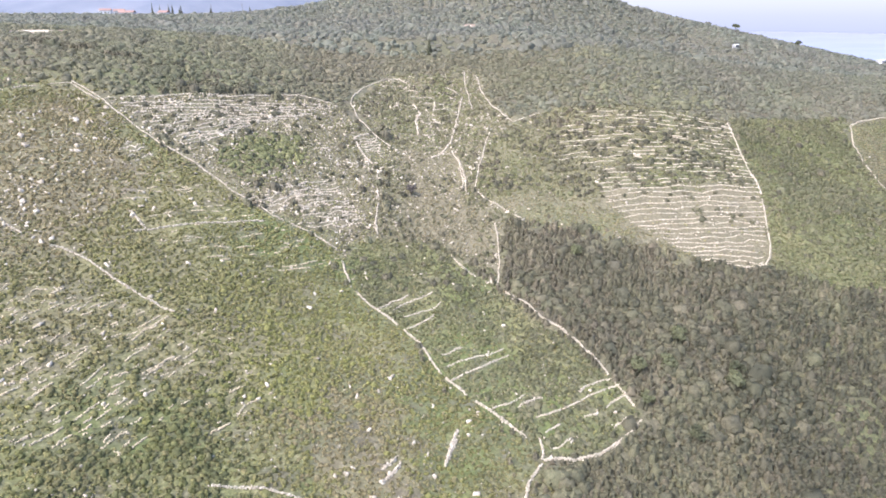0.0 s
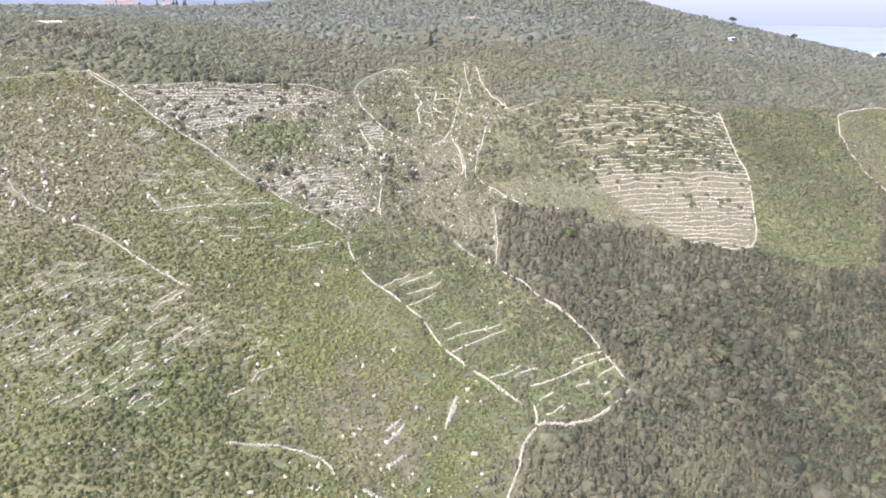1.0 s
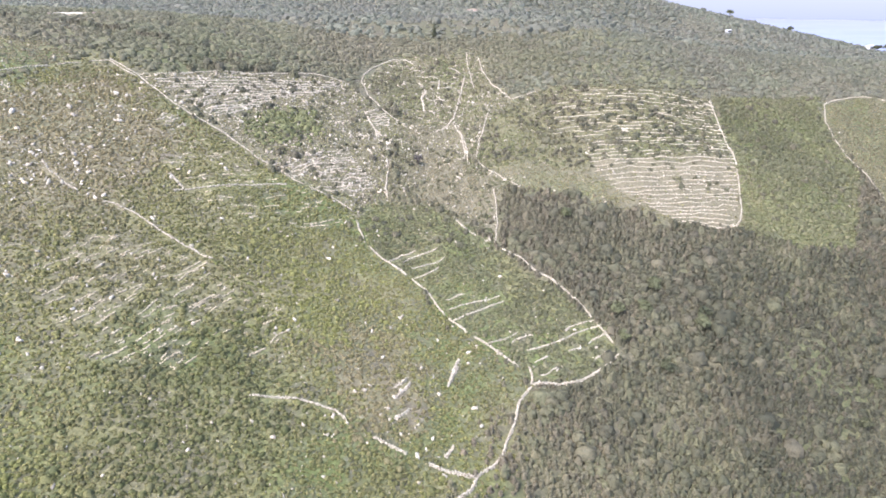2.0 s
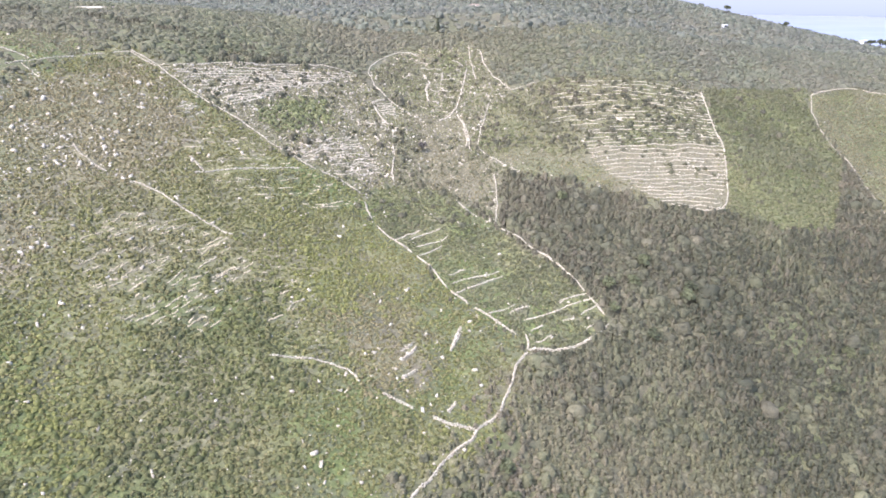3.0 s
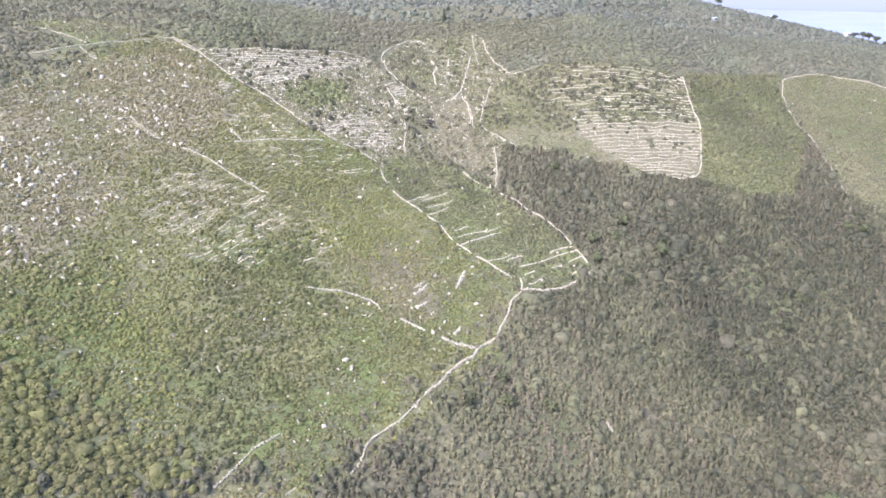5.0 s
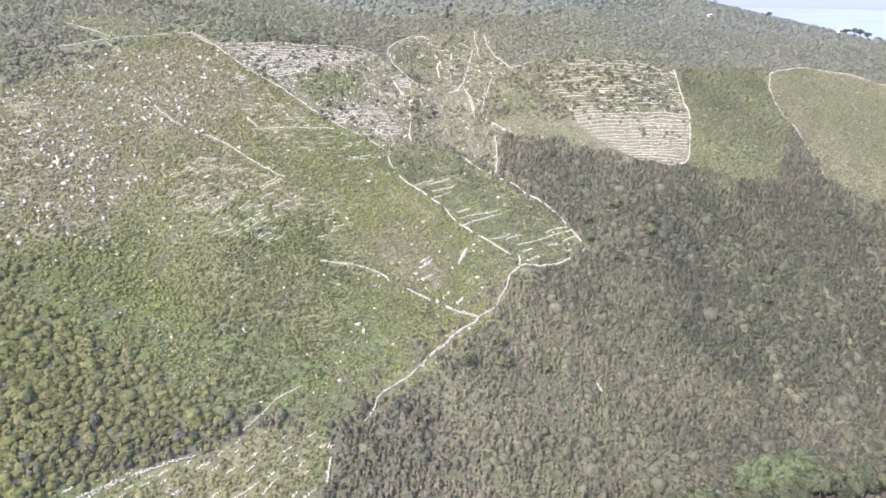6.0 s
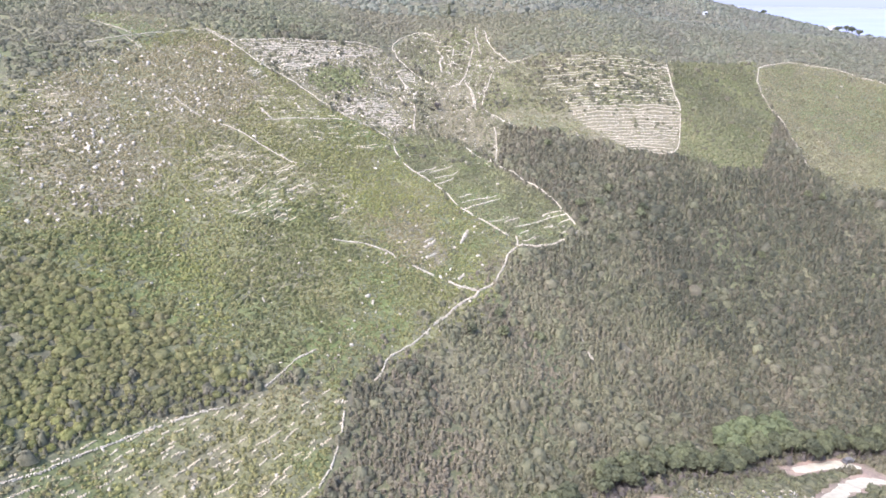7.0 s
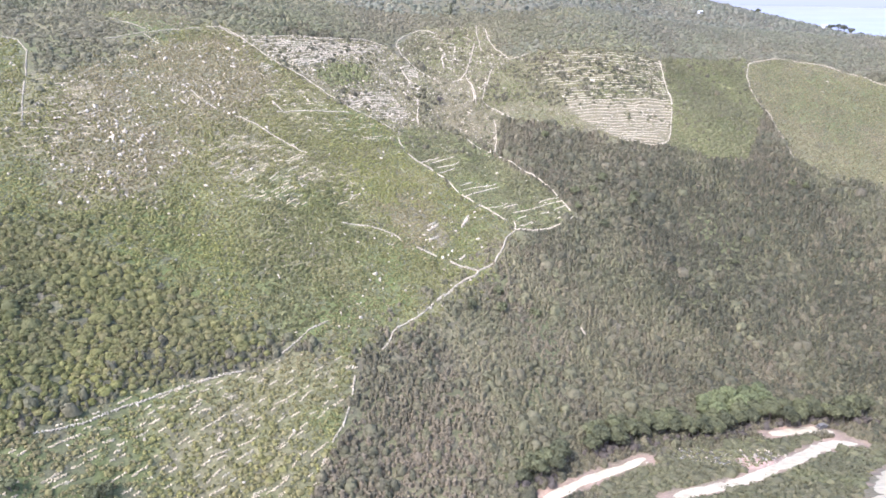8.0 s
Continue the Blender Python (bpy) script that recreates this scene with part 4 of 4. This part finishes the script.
def build_rocks():
    rng = np.random.RandomState(91)
    x, y = scatter(-240, 260, -30, 335, 1.15, rng)
    keep = in_view(x, y)
    x, y = x[keep], y[keep]
    cover = cover_at(x, y)
    clump = soft_noise(x, y, 7, 61) * soft_noise(x, y, 2.6, 62)
    keep = rng.rand(len(x)) < cover[:, 1] * np.clip(clump * 2.2 - 0.2, 0.10, 0.7)
    x, y = x[keep], y[keep]
    # the upper field, the gully and the rocky slope are sown more thickly
    u, v = scatter(-240, 60, 70, 335, 0.85, rng)
    keep = inside(UPPER_FIELD, u, v) & (rng.rand(len(u)) < 0.75) | inside(GULLY, u, v) & (rng.rand(len(u)) < 0.4) | inside(ROCKY_SLOPE, u + 8 * rng.randn(len(u)), v + 8 * rng.randn(len(u))) & (rng.rand(len(u)) < 0.16)
    keep &= rng.rand(len(u)) < np.clip(soft_noise(u, v, 5, 63) * soft_noise(u, v, 2.2, 64) * 2.4 - 0.16, 0.06, 0.7)
    x, y = np.r_[x, u[keep]], np.r_[y, v[keep]]
    # single larger stones lie about on the heath
    u, v = scatter(-180, 25, 35, 235, 3.2, rng)
    keep = inside(HEATHLAND, u, v) & (rng.rand(len(u)) < 0.10 + 0.5 * (soft_noise(u, v, 11, 65) > 0.62))
    lone = np.r_[np.zeros(len(x), bool), np.ones(keep.sum(), bool)]
    x, y = np.r_[x, u[keep]], np.r_[y, v[keep]]
    place = on_ground(x, y)
    big = (inside(ROCKY_SLOPE, x, y) * 0.5 + 0.15 * lone)[:, None]
    sizes = (0.12 + 0.075 * big) * (1 + 2.4 * rng.rand(len(x), 1) ** 4) * (0.6 + np.array([1.5, 0.5, 0.5]) * rng.rand(len(x), 3))
    place[:, 2] += sizes[:, 2] * 0.6
    verts, quads = rubble(place, sizes, rng)
    tagged(new("loose_rocks", mesh_of("loose_rocks", verts, quads, STONE)), "pale limestone rocks strewn over the slope", "rocks", kind="stuff")


def boulder_meshes():
    """Weathered limestone blocks, split along a few flat faces."""
    made = []
    for seed in range(9):
        rng = np.random.RandomState(900 + seed)
        bm = bmesh.new()
        bmesh.ops.create_icosphere(bm, subdivisions=2, radius=1.0)
        planes = rng.randn(7, 3) * (1, 1, 0.8)
        planes /= np.linalg.norm(planes, axis=1, keepdims=True)
        depth = 0.45 + 0.4 * rng.rand(7)
        stretch = (0.8 + 0.6 * rng.rand(), 0.55 + 0.4 * rng.rand(), 0.45 + 0.4 * rng.rand())
        for v in bm.verts:
            for way, far in zip(planes, depth):
                over = v.co.dot(Vector(way)) - far
                if over > 0:
                    v.co -= Vector(way) * over
            v.co *= 1 + 0.12 * noise.noise(v.co * 2.6 + Vector((seed, 0, 0)))
            v.co = Vector([c * k for c, k in zip(v.co, stretch)])
            v.co.z = max(v.co.z, -0.35)
        data = bpy.data.meshes.new("boulder")
        bm.to_mesh(data)
        bm.free()
        data.materials.append(STONE)
        made.append(data)
    return made


def boulder(data, x, y, size, turn):
    ob = new("boulder", data)
    z = float(on_ground([x], [y])[0, 2])
    ob.matrix_world = pose(x, y, z + 0.2 * size, 0, 0, turn) @ Matrix.Diagonal((size, size, size, 1))
    return tagged(ob, "pale limestone boulder split along flat faces in dry grass", "boulder", "boulders on the slope")


def build_boulders():
    rng = np.random.RandomState(95)
    shapes = boulder_meshes()
    for n, (x, y) in enumerate(BOULDERS):
        boulder(shapes[n % 9], x, y, 0.36 + 0.09 * (n % 5), 360 * rng.rand())
        for k in range(5):
            boulder(shapes[(n + 2 * k + 1) % 9], x + 1.8 * rng.randn(), y + 1.8 * rng.randn(), 0.20 + 0.3 * rng.rand() ** 2, 360 * rng.rand())


# ---------------------------------------------------------------- trees
def part(name, data, parent, label=""):
    ob = new(name, data)
    ob.parent = parent
    if label:
        ob["label"] = label
    return ob


def tube(points, radii, sides=7):
    """Verts and quads of a tapered limb along points."""
    verts, quads = [], []
    for k, (p, r) in enumerate(zip(points, radii)):
        for s in range(sides):
            a = 2 * math.pi * s / sides
            verts.append((p[0] + r * math.cos(a), p[1] + r * math.sin(a), p[2]))
        if k:
            for s in range(sides):
                a, b = (k - 1) * sides + s, (k - 1) * sides + (s + 1) % sides
                quads.append((a, b, b + sides, a + sides))
    return verts, quads


def tree(name, label, x, y, tall, spread, tone, seed, leaves=260, bare=0.25, group="", material=None, category="tree", narrow=False):
    """A trunk with limbs, and a crown of leaf tufts in several uneven clumps."""
    rng = np.random.RandomState(seed)
    base = new(name)
    z = float(on_ground([x], [y])[0, 2])
    base.location = (x, y, z - 0.1)
    lean = 0.12 * rng.randn(2) * tall
    path = [(lean[0] * k * k, lean[1] * k * k, tall * 0.75 * k) for k in (0, 0.3, 0.6, 1.0)]
    thick = 0.035 * tall + 0.05
    verts, quads = tube(path, [thick, thick * 0.8, thick * 0.6, thick * 0.25])
    clumps = []
    count = 1 if narrow else 7
    for k in range(count):
        turn = 2 * math.pi * (k / count + 0.1 * rng.rand())
        out = 0.0 if narrow or k == 0 else spread * (0.4 + 0.25 * rng.rand())
        top = np.array([lean[0] * 0.6 + out * math.cos(turn), lean[1] * 0.6 + out * math.sin(turn), tall * (bare + (1 - bare) * (0.35 + 0.35 * rng.rand()))])
        clumps.append(top)
        start = np.array([lean[0] * 0.2, lean[1] * 0.2, tall * bare])
        limb, faces = tube([tuple(start), tuple(start * 0.4 + top * 0.6), tuple(top)], [thick * 0.5, thick * 0.3, thick * 0.1], 5)
        n = len(verts)
        verts, quads = verts + limb, quads + [tuple(i + n for i in f) for f in faces]
    part("trunk", mesh_of("trunk", verts, quads, BARK, True), base)
    at = np.array(clumps)
    if narrow:
        size_r, size_t = np.array([spread]), np.array([tall * 0.95])
        at[0, 2] = tall * 0.06
    else:
        size_r = spread * (0.45 + 0.25 * rng.rand(count))
        size_t = size_r * (1.0 + 0.35 * rng.rand(count))
        at[:, 2] -= 0.25 * size_t
    verts, quads, owner = leaf_cloud(at, size_r, size_t, max(20, leaves // count), 0.36, rng)
    if narrow:
        share = np.clip(verts[:, 2] / tall, 0, 1)
        verts[:, :2] *= (1.05 - share * 0.9)[:, None]
    data = mesh_of("crown", verts, quads, material or TREE_LEAF)
    float_attribute(data, "tone", np.clip(tone + 0.3 * (rng.rand(count)[owner] - 0.5), 0, 1))
    float_attribute(data, "dry", np.full(len(verts), 0.08 * rng.rand()))
    part("crown", data, base)
    return tagged(base, label, category, group)


# ---------------------------------------------------------------- tracks, car, houses
def strip(name, line, width, label):
    """A graded track laid on the ground, crowned a little, with ragged edges."""
    rng = np.random.RandomState(len(line) * 7)
    at, across = along(line, 1.0)
    rows = []
    for k, side in enumerate((-1.0, -0.6, 0.0, 0.6, 1.0)):
        ragged = width * 0.5 * side * (1 + (0.7 * (soft_noise(at[:, 0], at[:, 1], 3.5, 80 + k) - 0.5) if abs(side) > 0.5 else 0))
        taper = np.minimum(1.0, 0.35 + 0.2 * np.minimum(np.arange(len(at)), np.arange(len(at))[::-1]))
        q = at + across * np.reshape(ragged * taper, (-1, 1))
        p = on_ground(q[:, 0], q[:, 1])
        p[:, 2] += (-0.2, 0.10, 0.16, 0.10, -0.2)[k] + 0.03 * rng.randn(len(at))
        rows.append(p)
    verts = np.stack(rows, 1).reshape(-1, 3)
    i = np.arange(len(at) * 5).reshape(-1, 5)
    faces = np.stack([i[:-1, :-1], i[:-1, 1:], i[1:, 1:], i[1:, :-1]], -1).reshape(-1, 4)
    return tagged(new(name, mesh_of(name, verts, faces, GRAVEL, True)), label, "road", kind="structure")


def box_mesh(name, low, high, material, bevel=0.0):
    bm = bmesh.new()
    bmesh.ops.create_cube(bm, size=1.0)
    for v in bm.verts:
        v.co = Vector([(a + b) / 2 + c * (b - a) for a, b, c in zip(low, high, v.co)])
    if bevel:
        bmesh.ops.bevel(bm, geom=bm.edges[:], offset=bevel, segments=2, affect="EDGES")
    data = bpy.data.meshes.new(name)
    bm.to_mesh(data)
    bm.free()
    data.materials.append(material)
    return data


def loft(name, profile, half, taper, material):
    """A body whose side outline is profile (x, z), half as wide at the floor line and tapered towards the top."""
    n = len(profile)
    top = max(z for _, z in profile)
    verts = [(x, s * half * (1 - taper * z / top), z) for s in (-1, 1) for x, z in profile]
    data = bpy.data.meshes.new(name)
    data.from_pydata(verts, [], [tuple(range(n))[::-1], tuple(range(n, 2 * n))] + [(k, (k + 1) % n, n + (k + 1) % n, n + k) for k in range(n)])
    data.materials.append(material)
    data.update()
    return data


def box_rim(x, side):
    """A shallow dished wheel rim."""
    bm = bmesh.new()
    bmesh.ops.create_cone(bm, cap_ends=True, segments=12, radius1=0.21, radius2=0.17, depth=0.05, matrix=Matrix.Translation((x, side * 0.92, 0.32)) @ Matrix.Rotation(-side * math.pi / 2, 4, "X"))
    data = bpy.data.meshes.new("rim")
    bm.to_mesh(data)
    bm.free()
    data.materials.append(RIM)
    return data


def build_car(x, y, turn):
    car = new("car")
    z = float(on_ground([x], [y])[0, 2])
    car.matrix_world = pose(x, y, z + 0.3, 0, 0, turn)
    part("body", loft("body", [(-2.05, 0.32), (2.05, 0.32), (2.1, 0.6), (1.95, 0.82), (1.0, 0.92), (-1.95, 0.95), (-2.1, 0.7)], 0.88, 0.06, CAR_PAINT), car)
    part("cabin", loft("cabin", [(-1.85, 0.93), (1.0, 0.9), (0.35, 1.42), (-1.45, 1.46)], 0.80, 0.18, CAR_GLASS), car, "dark tinted windows")
    part("roof", box_mesh("roof", (-1.4, -0.62, 1.44), (0.32, 0.62, 1.5), CAR_PAINT, 0.02), car)
    for wx in (-1.3, 1.3):
        for side in (-1, 1):
            bm = bmesh.new()
            bmesh.ops.create_cone(bm, cap_ends=True, segments=16, radius1=0.32, radius2=0.32, depth=0.22, matrix=Matrix.Translation((wx, side * 0.8, 0.32)) @ Matrix.Rotation(math.pi / 2, 4, "X"))
            data = bpy.data.meshes.new("wheel")
            bm.to_mesh(data)
            bm.free()
            data.materials.append(RUBBER)
            wheel = part("wheel", data, car)
            part("rim", box_rim(wx, side), wheel, "grey metal rim")
    for side in (-0.6, 0.6):
        part("headlight", box_mesh("headlight", (1.98, side - 0.16, 0.6), (2.08, side + 0.16, 0.75), PLASTER, 0.02), car, "clear headlight")
        part("tail_light", box_mesh("tail_light", (-2.1, side - 0.16, 0.68), (-2.02, side + 0.16, 0.85), ROOF_TILE, 0.02), car, "red tail light")
    return tagged(car, "small dark grey car parked on the white track", "car")


def build_house(x, y, long, deep, tall, turn, label, roofed=True):
    house = new("house")
    z = float(height([x], [y])[0])
    house.matrix_world = pose(x, y, z - 0.3, 0, 0, turn)
    part("wall", box_mesh("wall", (-long / 2, -deep / 2, 0), (long / 2, deep / 2, tall), PLASTER), house)
    data = bpy.data.meshes.new("roof")
    w, d, up = long / 2 + 0.4, deep / 2 + 0.4, tall + (1.9 if roofed else 0.5)
    data.from_pydata([(-w, -d, tall + 0.003), (w, -d, tall + 0.003), (w, d, tall + 0.003), (-w, d, tall + 0.003), (-w, 0, up), (w, 0, up)], [], [(0, 1, 5, 4), (2, 3, 4, 5), (0, 4, 3), (1, 2, 5), (0, 3, 2, 1)])
    data.materials.append(ROOF_TILE if roofed else PLASTER)
    data.update()
    part("roof", data, house)
    for k in range(3):
        at = (k - 1) * long * 0.3
        window = part("window", box_mesh("window", (at - 0.5, -deep / 2 - 0.05, tall * 0.45), (at + 0.5, -deep / 2 + 0.1, tall * 0.45 + 1.3), CAR_GLASS), house)
        part("sill", box_mesh("sill", (at - 0.6, -deep / 2 - 0.14, tall * 0.45 - 0.08), (at + 0.6, -deep / 2 - 0.052, tall * 0.45 - 0.002), PLASTER), window)
    part("door", box_mesh("door", (long * 0.15 - 0.45, -deep / 2 - 0.04, 0.3), (long * 0.15 + 0.45, -deep / 2 + 0.1, 2.3), BARK), house)
    return tagged(house, label, "house", "houses on the plateau")


CAR_PAINT = plain_material("dark_car_paint", (0.075, 0.068, 0.060), (0.10, 0.092, 0.08), 0.5, 0.75)
CAR_GLASS = plain_material("dark_glass", (0.03, 0.028, 0.026), (0.04, 0.038, 0.035), 0.5, 0.35)
RIM = plain_material("rim_metal", (0.3, 0.3, 0.3), (0.4, 0.4, 0.4), 2.0, 0.4, 1.0)
RUBBER = plain_material("rubber", (0.02, 0.02, 0.02), (0.035, 0.035, 0.035), 4.0)


# ---------------------------------------------------------------- distance
def build_distance():
    gx, gy = np.linspace(-4800, 4800, 25), np.linspace(1200, 4800, 13)
    x, y = [a.ravel() for a in np.meshgrid(gx, gy)]
    i = np.arange(25 * 13).reshape(13, 25)
    faces = np.stack([i[:-1, :-1], i[:-1, 1:], i[1:, 1:], i[1:, :-1]], -1).reshape(-1, 4)
    tagged(new("sea", mesh_of("sea", np.stack([x, y, np.full(len(x), -186.0)], -1), faces, SEA, True)), "calm pale blue sea in haze", "sea", kind="structure")
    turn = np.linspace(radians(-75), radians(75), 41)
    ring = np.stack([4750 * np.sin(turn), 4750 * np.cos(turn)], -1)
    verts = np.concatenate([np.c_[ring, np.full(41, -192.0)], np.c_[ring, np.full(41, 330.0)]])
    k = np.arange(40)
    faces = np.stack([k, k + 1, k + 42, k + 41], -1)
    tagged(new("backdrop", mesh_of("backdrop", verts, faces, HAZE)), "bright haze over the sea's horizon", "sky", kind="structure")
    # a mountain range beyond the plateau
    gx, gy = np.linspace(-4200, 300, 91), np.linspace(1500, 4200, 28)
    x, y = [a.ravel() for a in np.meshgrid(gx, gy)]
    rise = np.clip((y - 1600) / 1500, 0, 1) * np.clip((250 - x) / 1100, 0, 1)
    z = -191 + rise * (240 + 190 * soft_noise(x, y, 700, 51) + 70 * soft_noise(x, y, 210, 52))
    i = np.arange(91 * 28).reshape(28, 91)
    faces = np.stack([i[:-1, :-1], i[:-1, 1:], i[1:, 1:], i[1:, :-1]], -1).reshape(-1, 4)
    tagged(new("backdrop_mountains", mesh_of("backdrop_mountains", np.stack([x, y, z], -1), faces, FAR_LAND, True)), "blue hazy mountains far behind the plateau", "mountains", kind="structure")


ROADSIDE = [(16.8, 5.7), (21.4, 8.6), (26.1, 10.9), (38.1, 23.3), (41.6, 25.5), (44.9, 26.7), (48.3, 28.1), (51.6, 29.5), (56.5, 31.4), (61.6, 33.7), (66.6, 35.5), (70.9, 35), (76, 36.8), (80.5, 38.2), (85.3, 39.6), (92, 44.5), (98.2, 47.8), (104.2, 50.2), (109, 50.2), (114.6, 51.7), (120.9, 54.6), (126.4, 52.3), (131.6, 54.5), (135.6, 54.7), (140.6, 56.7)]
GREEN_TREES = [(82, 50), (87, 52), (92, 54), (97, 56), (102, 58), (108, 60), (88, 57), (94, 59), (101, 62), (107, 64.5), (84, 53), (86, 47.5), (93.7, 50)]
LONE_BUSHES = [(-81.6, -17.5), (-83.5, -19), (-98.5, -23.1), (3.8, 71.2), (13.3, 81.8), (27.7, 77.4), (77.9, 149.4), (15, 73.4), (125.5, 135), (117.1, 123.5), (157.4, 168), (164, 167.3), (61.8, 130.5), (50.7, 138.2), (42.5, 191)]
HILL_TREES = [(-11.2, 225.2), (76.3, 145.7), (51.6, 147.5), (60.4, 149.2), (65.3, 158.2)]
BOULDERS = [(-125.2, 167.1), (-122.3, 165.4), (-125.7, 161.8), (-125.6, 170.3), (-106.9, 86.5), (-107.1, 84.7), (-138, 141.8), (-130.4, 144.3), (-106.4, 159.2), (-109, 160), (-126.1, 93.8), (-129, 83), (-132.3, 84.5), (-128.3, 88.8), (-113.1, 115.1), (-121.6, 114.1), (-99.6, 168.1), (-97, 172.1), (-131.8, 186.4), (-121.4, 177), (-117, 174.5), (-137, 167.5), (-146.3, 148.7), (-153.2, 157), (-131, 129.9), (-132, 122.5), (-125.6, 126.6), (-114.1, 161.6)]
CAR_AT = [(121.2, 48.7)][0]
PALE_TRACKS = [([(-178, 283), (-172, 285), (-165, 291)], 6.0), ([(-246, 432), (-239, 436), (-231, 442)], 6.5), ([(-58, 394), (-51, 390), (-44, 391)], 7.0), ([(-43, 390), (-41.5, 396), (-40, 402)], 4.0),
               ([(-40, 401), (-28, 404), (-1, 407), (15, 411)], 2.6), ([(16.2, 424), (16.9, 430), (17.4, 440)], 3.4)]


def build_trees():
    for n, (x, y) in enumerate(ROADSIDE):
        for k, (dx, dy) in enumerate(((0, 0), (1.8, 5.0))):
            tree("roadside_tree", "evergreen oak with a bare dark trunk beside the white track", x + dx + 0.6 * math.sin(7 * n + k), y + dy + 0.5 * math.cos(5 * n), 5.0 + 3.0 * ((n * 37 + 13 * k) % 10) / 10, 2.1 + 0.14 * ((n + 3 * k) % 7),
                 0.08 + 0.10 * ((3 * n + 2 * k) % 6), 500 + 3 * n + k, 620, 0.44, "roadside trees")
    for n, (x, y) in enumerate(GREEN_TREES):
        tree("green_tree", "bright green broad-crowned tree above the track", x, y, 5.2 + 0.5 * (n % 4), 3.3, 0.5 + 0.13 * (n % 4), 570 + n, 760, 0.16, "bright green trees", GREEN_LEAF)
    for n, (x, y) in enumerate(LONE_BUSHES):
        tree("tall_shrub", "tall rounded shrub standing above the scrub", x, y, 3.3 + 0.25 * (n % 4), 2.0, 0.6 if n % 3 else 0.1, 590 + n, 260, 0.1, "tall shrubs", None, "shrub")
    for n, (x, y) in enumerate(HILL_TREES):
        tree("hill_tree", "grey-green tree standing alone on the hillside" if n else "bare brown-grey tree standing in the gully", x, y, 3.6, 2.3 if n else 1.9, 0.5 if n else 0.2, 605 + n, 300, 0.12, "hillside trees", None if n else BARE_TWIG)
    tree("conifer", "dark slender conifer rising out of the scrub", -6.5, 340.6, 8.0, 1.7, 0.1, 600, 260, 0.1, "", None, "tree", True)
    for n, (x, y, tall) in enumerate(((254, 589, 7), (307, 582, 5), (363, 543, 6), (367, 536, 8), (371, 533, 8.5), (376, 529, 7), (381, 522, 5))):
        tree("ridge_tree", "dark pine on the skyline of the ridge", x, y, tall, 3.0, 0.15, 610 + n, 320, 0.35, "ridge pines")
    for n, (x, y, tall) in enumerate(((-269, 640, 11), (-263, 643, 9), (-257, 648, 10), (-250, 640, 12), (-246, 645, 9), (-243, 641, 11), (-218, 650, 8), (-183, 655, 7))):
        tree("cypress", "slim dark cypress beside the far houses", x, y, tall, 1.5, 0.05, 630 + n, 220, 0.05, "cypresses", None, "tree", True)


def pole(x, y):
    """A wooden pole with one crossarm."""
    base = new("utility_pole")
    base.location = (x, y, float(height([x], [y])[0]) - 0.3)
    verts, quads = tube([(0, 0, 0), (0, 0, 5), (0.03, 0, 10)], [0.17, 0.15, 0.11], 8)
    part("post", mesh_of("post", verts, quads, BARK, True), base)
    part("crossarm", box_mesh("crossarm", (-0.8, -0.07, 9.2), (0.85, 0.07, 9.36), BARK, 0.01), base)
    return tagged(base, "weathered wooden utility pole on the plateau", "utility pole", "utility poles")


def build_tracks():
    for line, width in TRACKS:
        strip("road", line, width, "graded track of white gravel below the hillside")
    for line, width in PALE_TRACKS:
        strip("road", line, width, "bare pale stretch of a gravel track in the scrub")


build_ground()
build_distance()
build_tracks()
build_walls()
build_rows()
build_growth()
build_rocks()
build_boulders()
build_trees()
build_car(*CAR_AT, 25)
build_house(-300.0, 640, 9, 7, 4.5, 20, "white house on the plateau among cypresses")
build_house(-291.0, 636, 13, 8, 3.2, 5, "long low house with a red clay-tile roof")
build_house(-257.0, 636, 9, 7, 3.4, -10, "white house beside dark cypresses")
build_house(-320.0, 655, 10, 7, 4.8, 15, "white house on the plateau among cypresses")
build_house(360.0, 549, 6, 5, 4.4, 30, "pale flat-roofed house behind pines on the ridge", False)
build_house(226.0, 520, 3.6, 3.0, 2.8, 25, "small white hut at the foot of the far hill", False)
for x, y in ((-214.0, 640.0), (-186.0, 642.0)):
    pole(x, y)
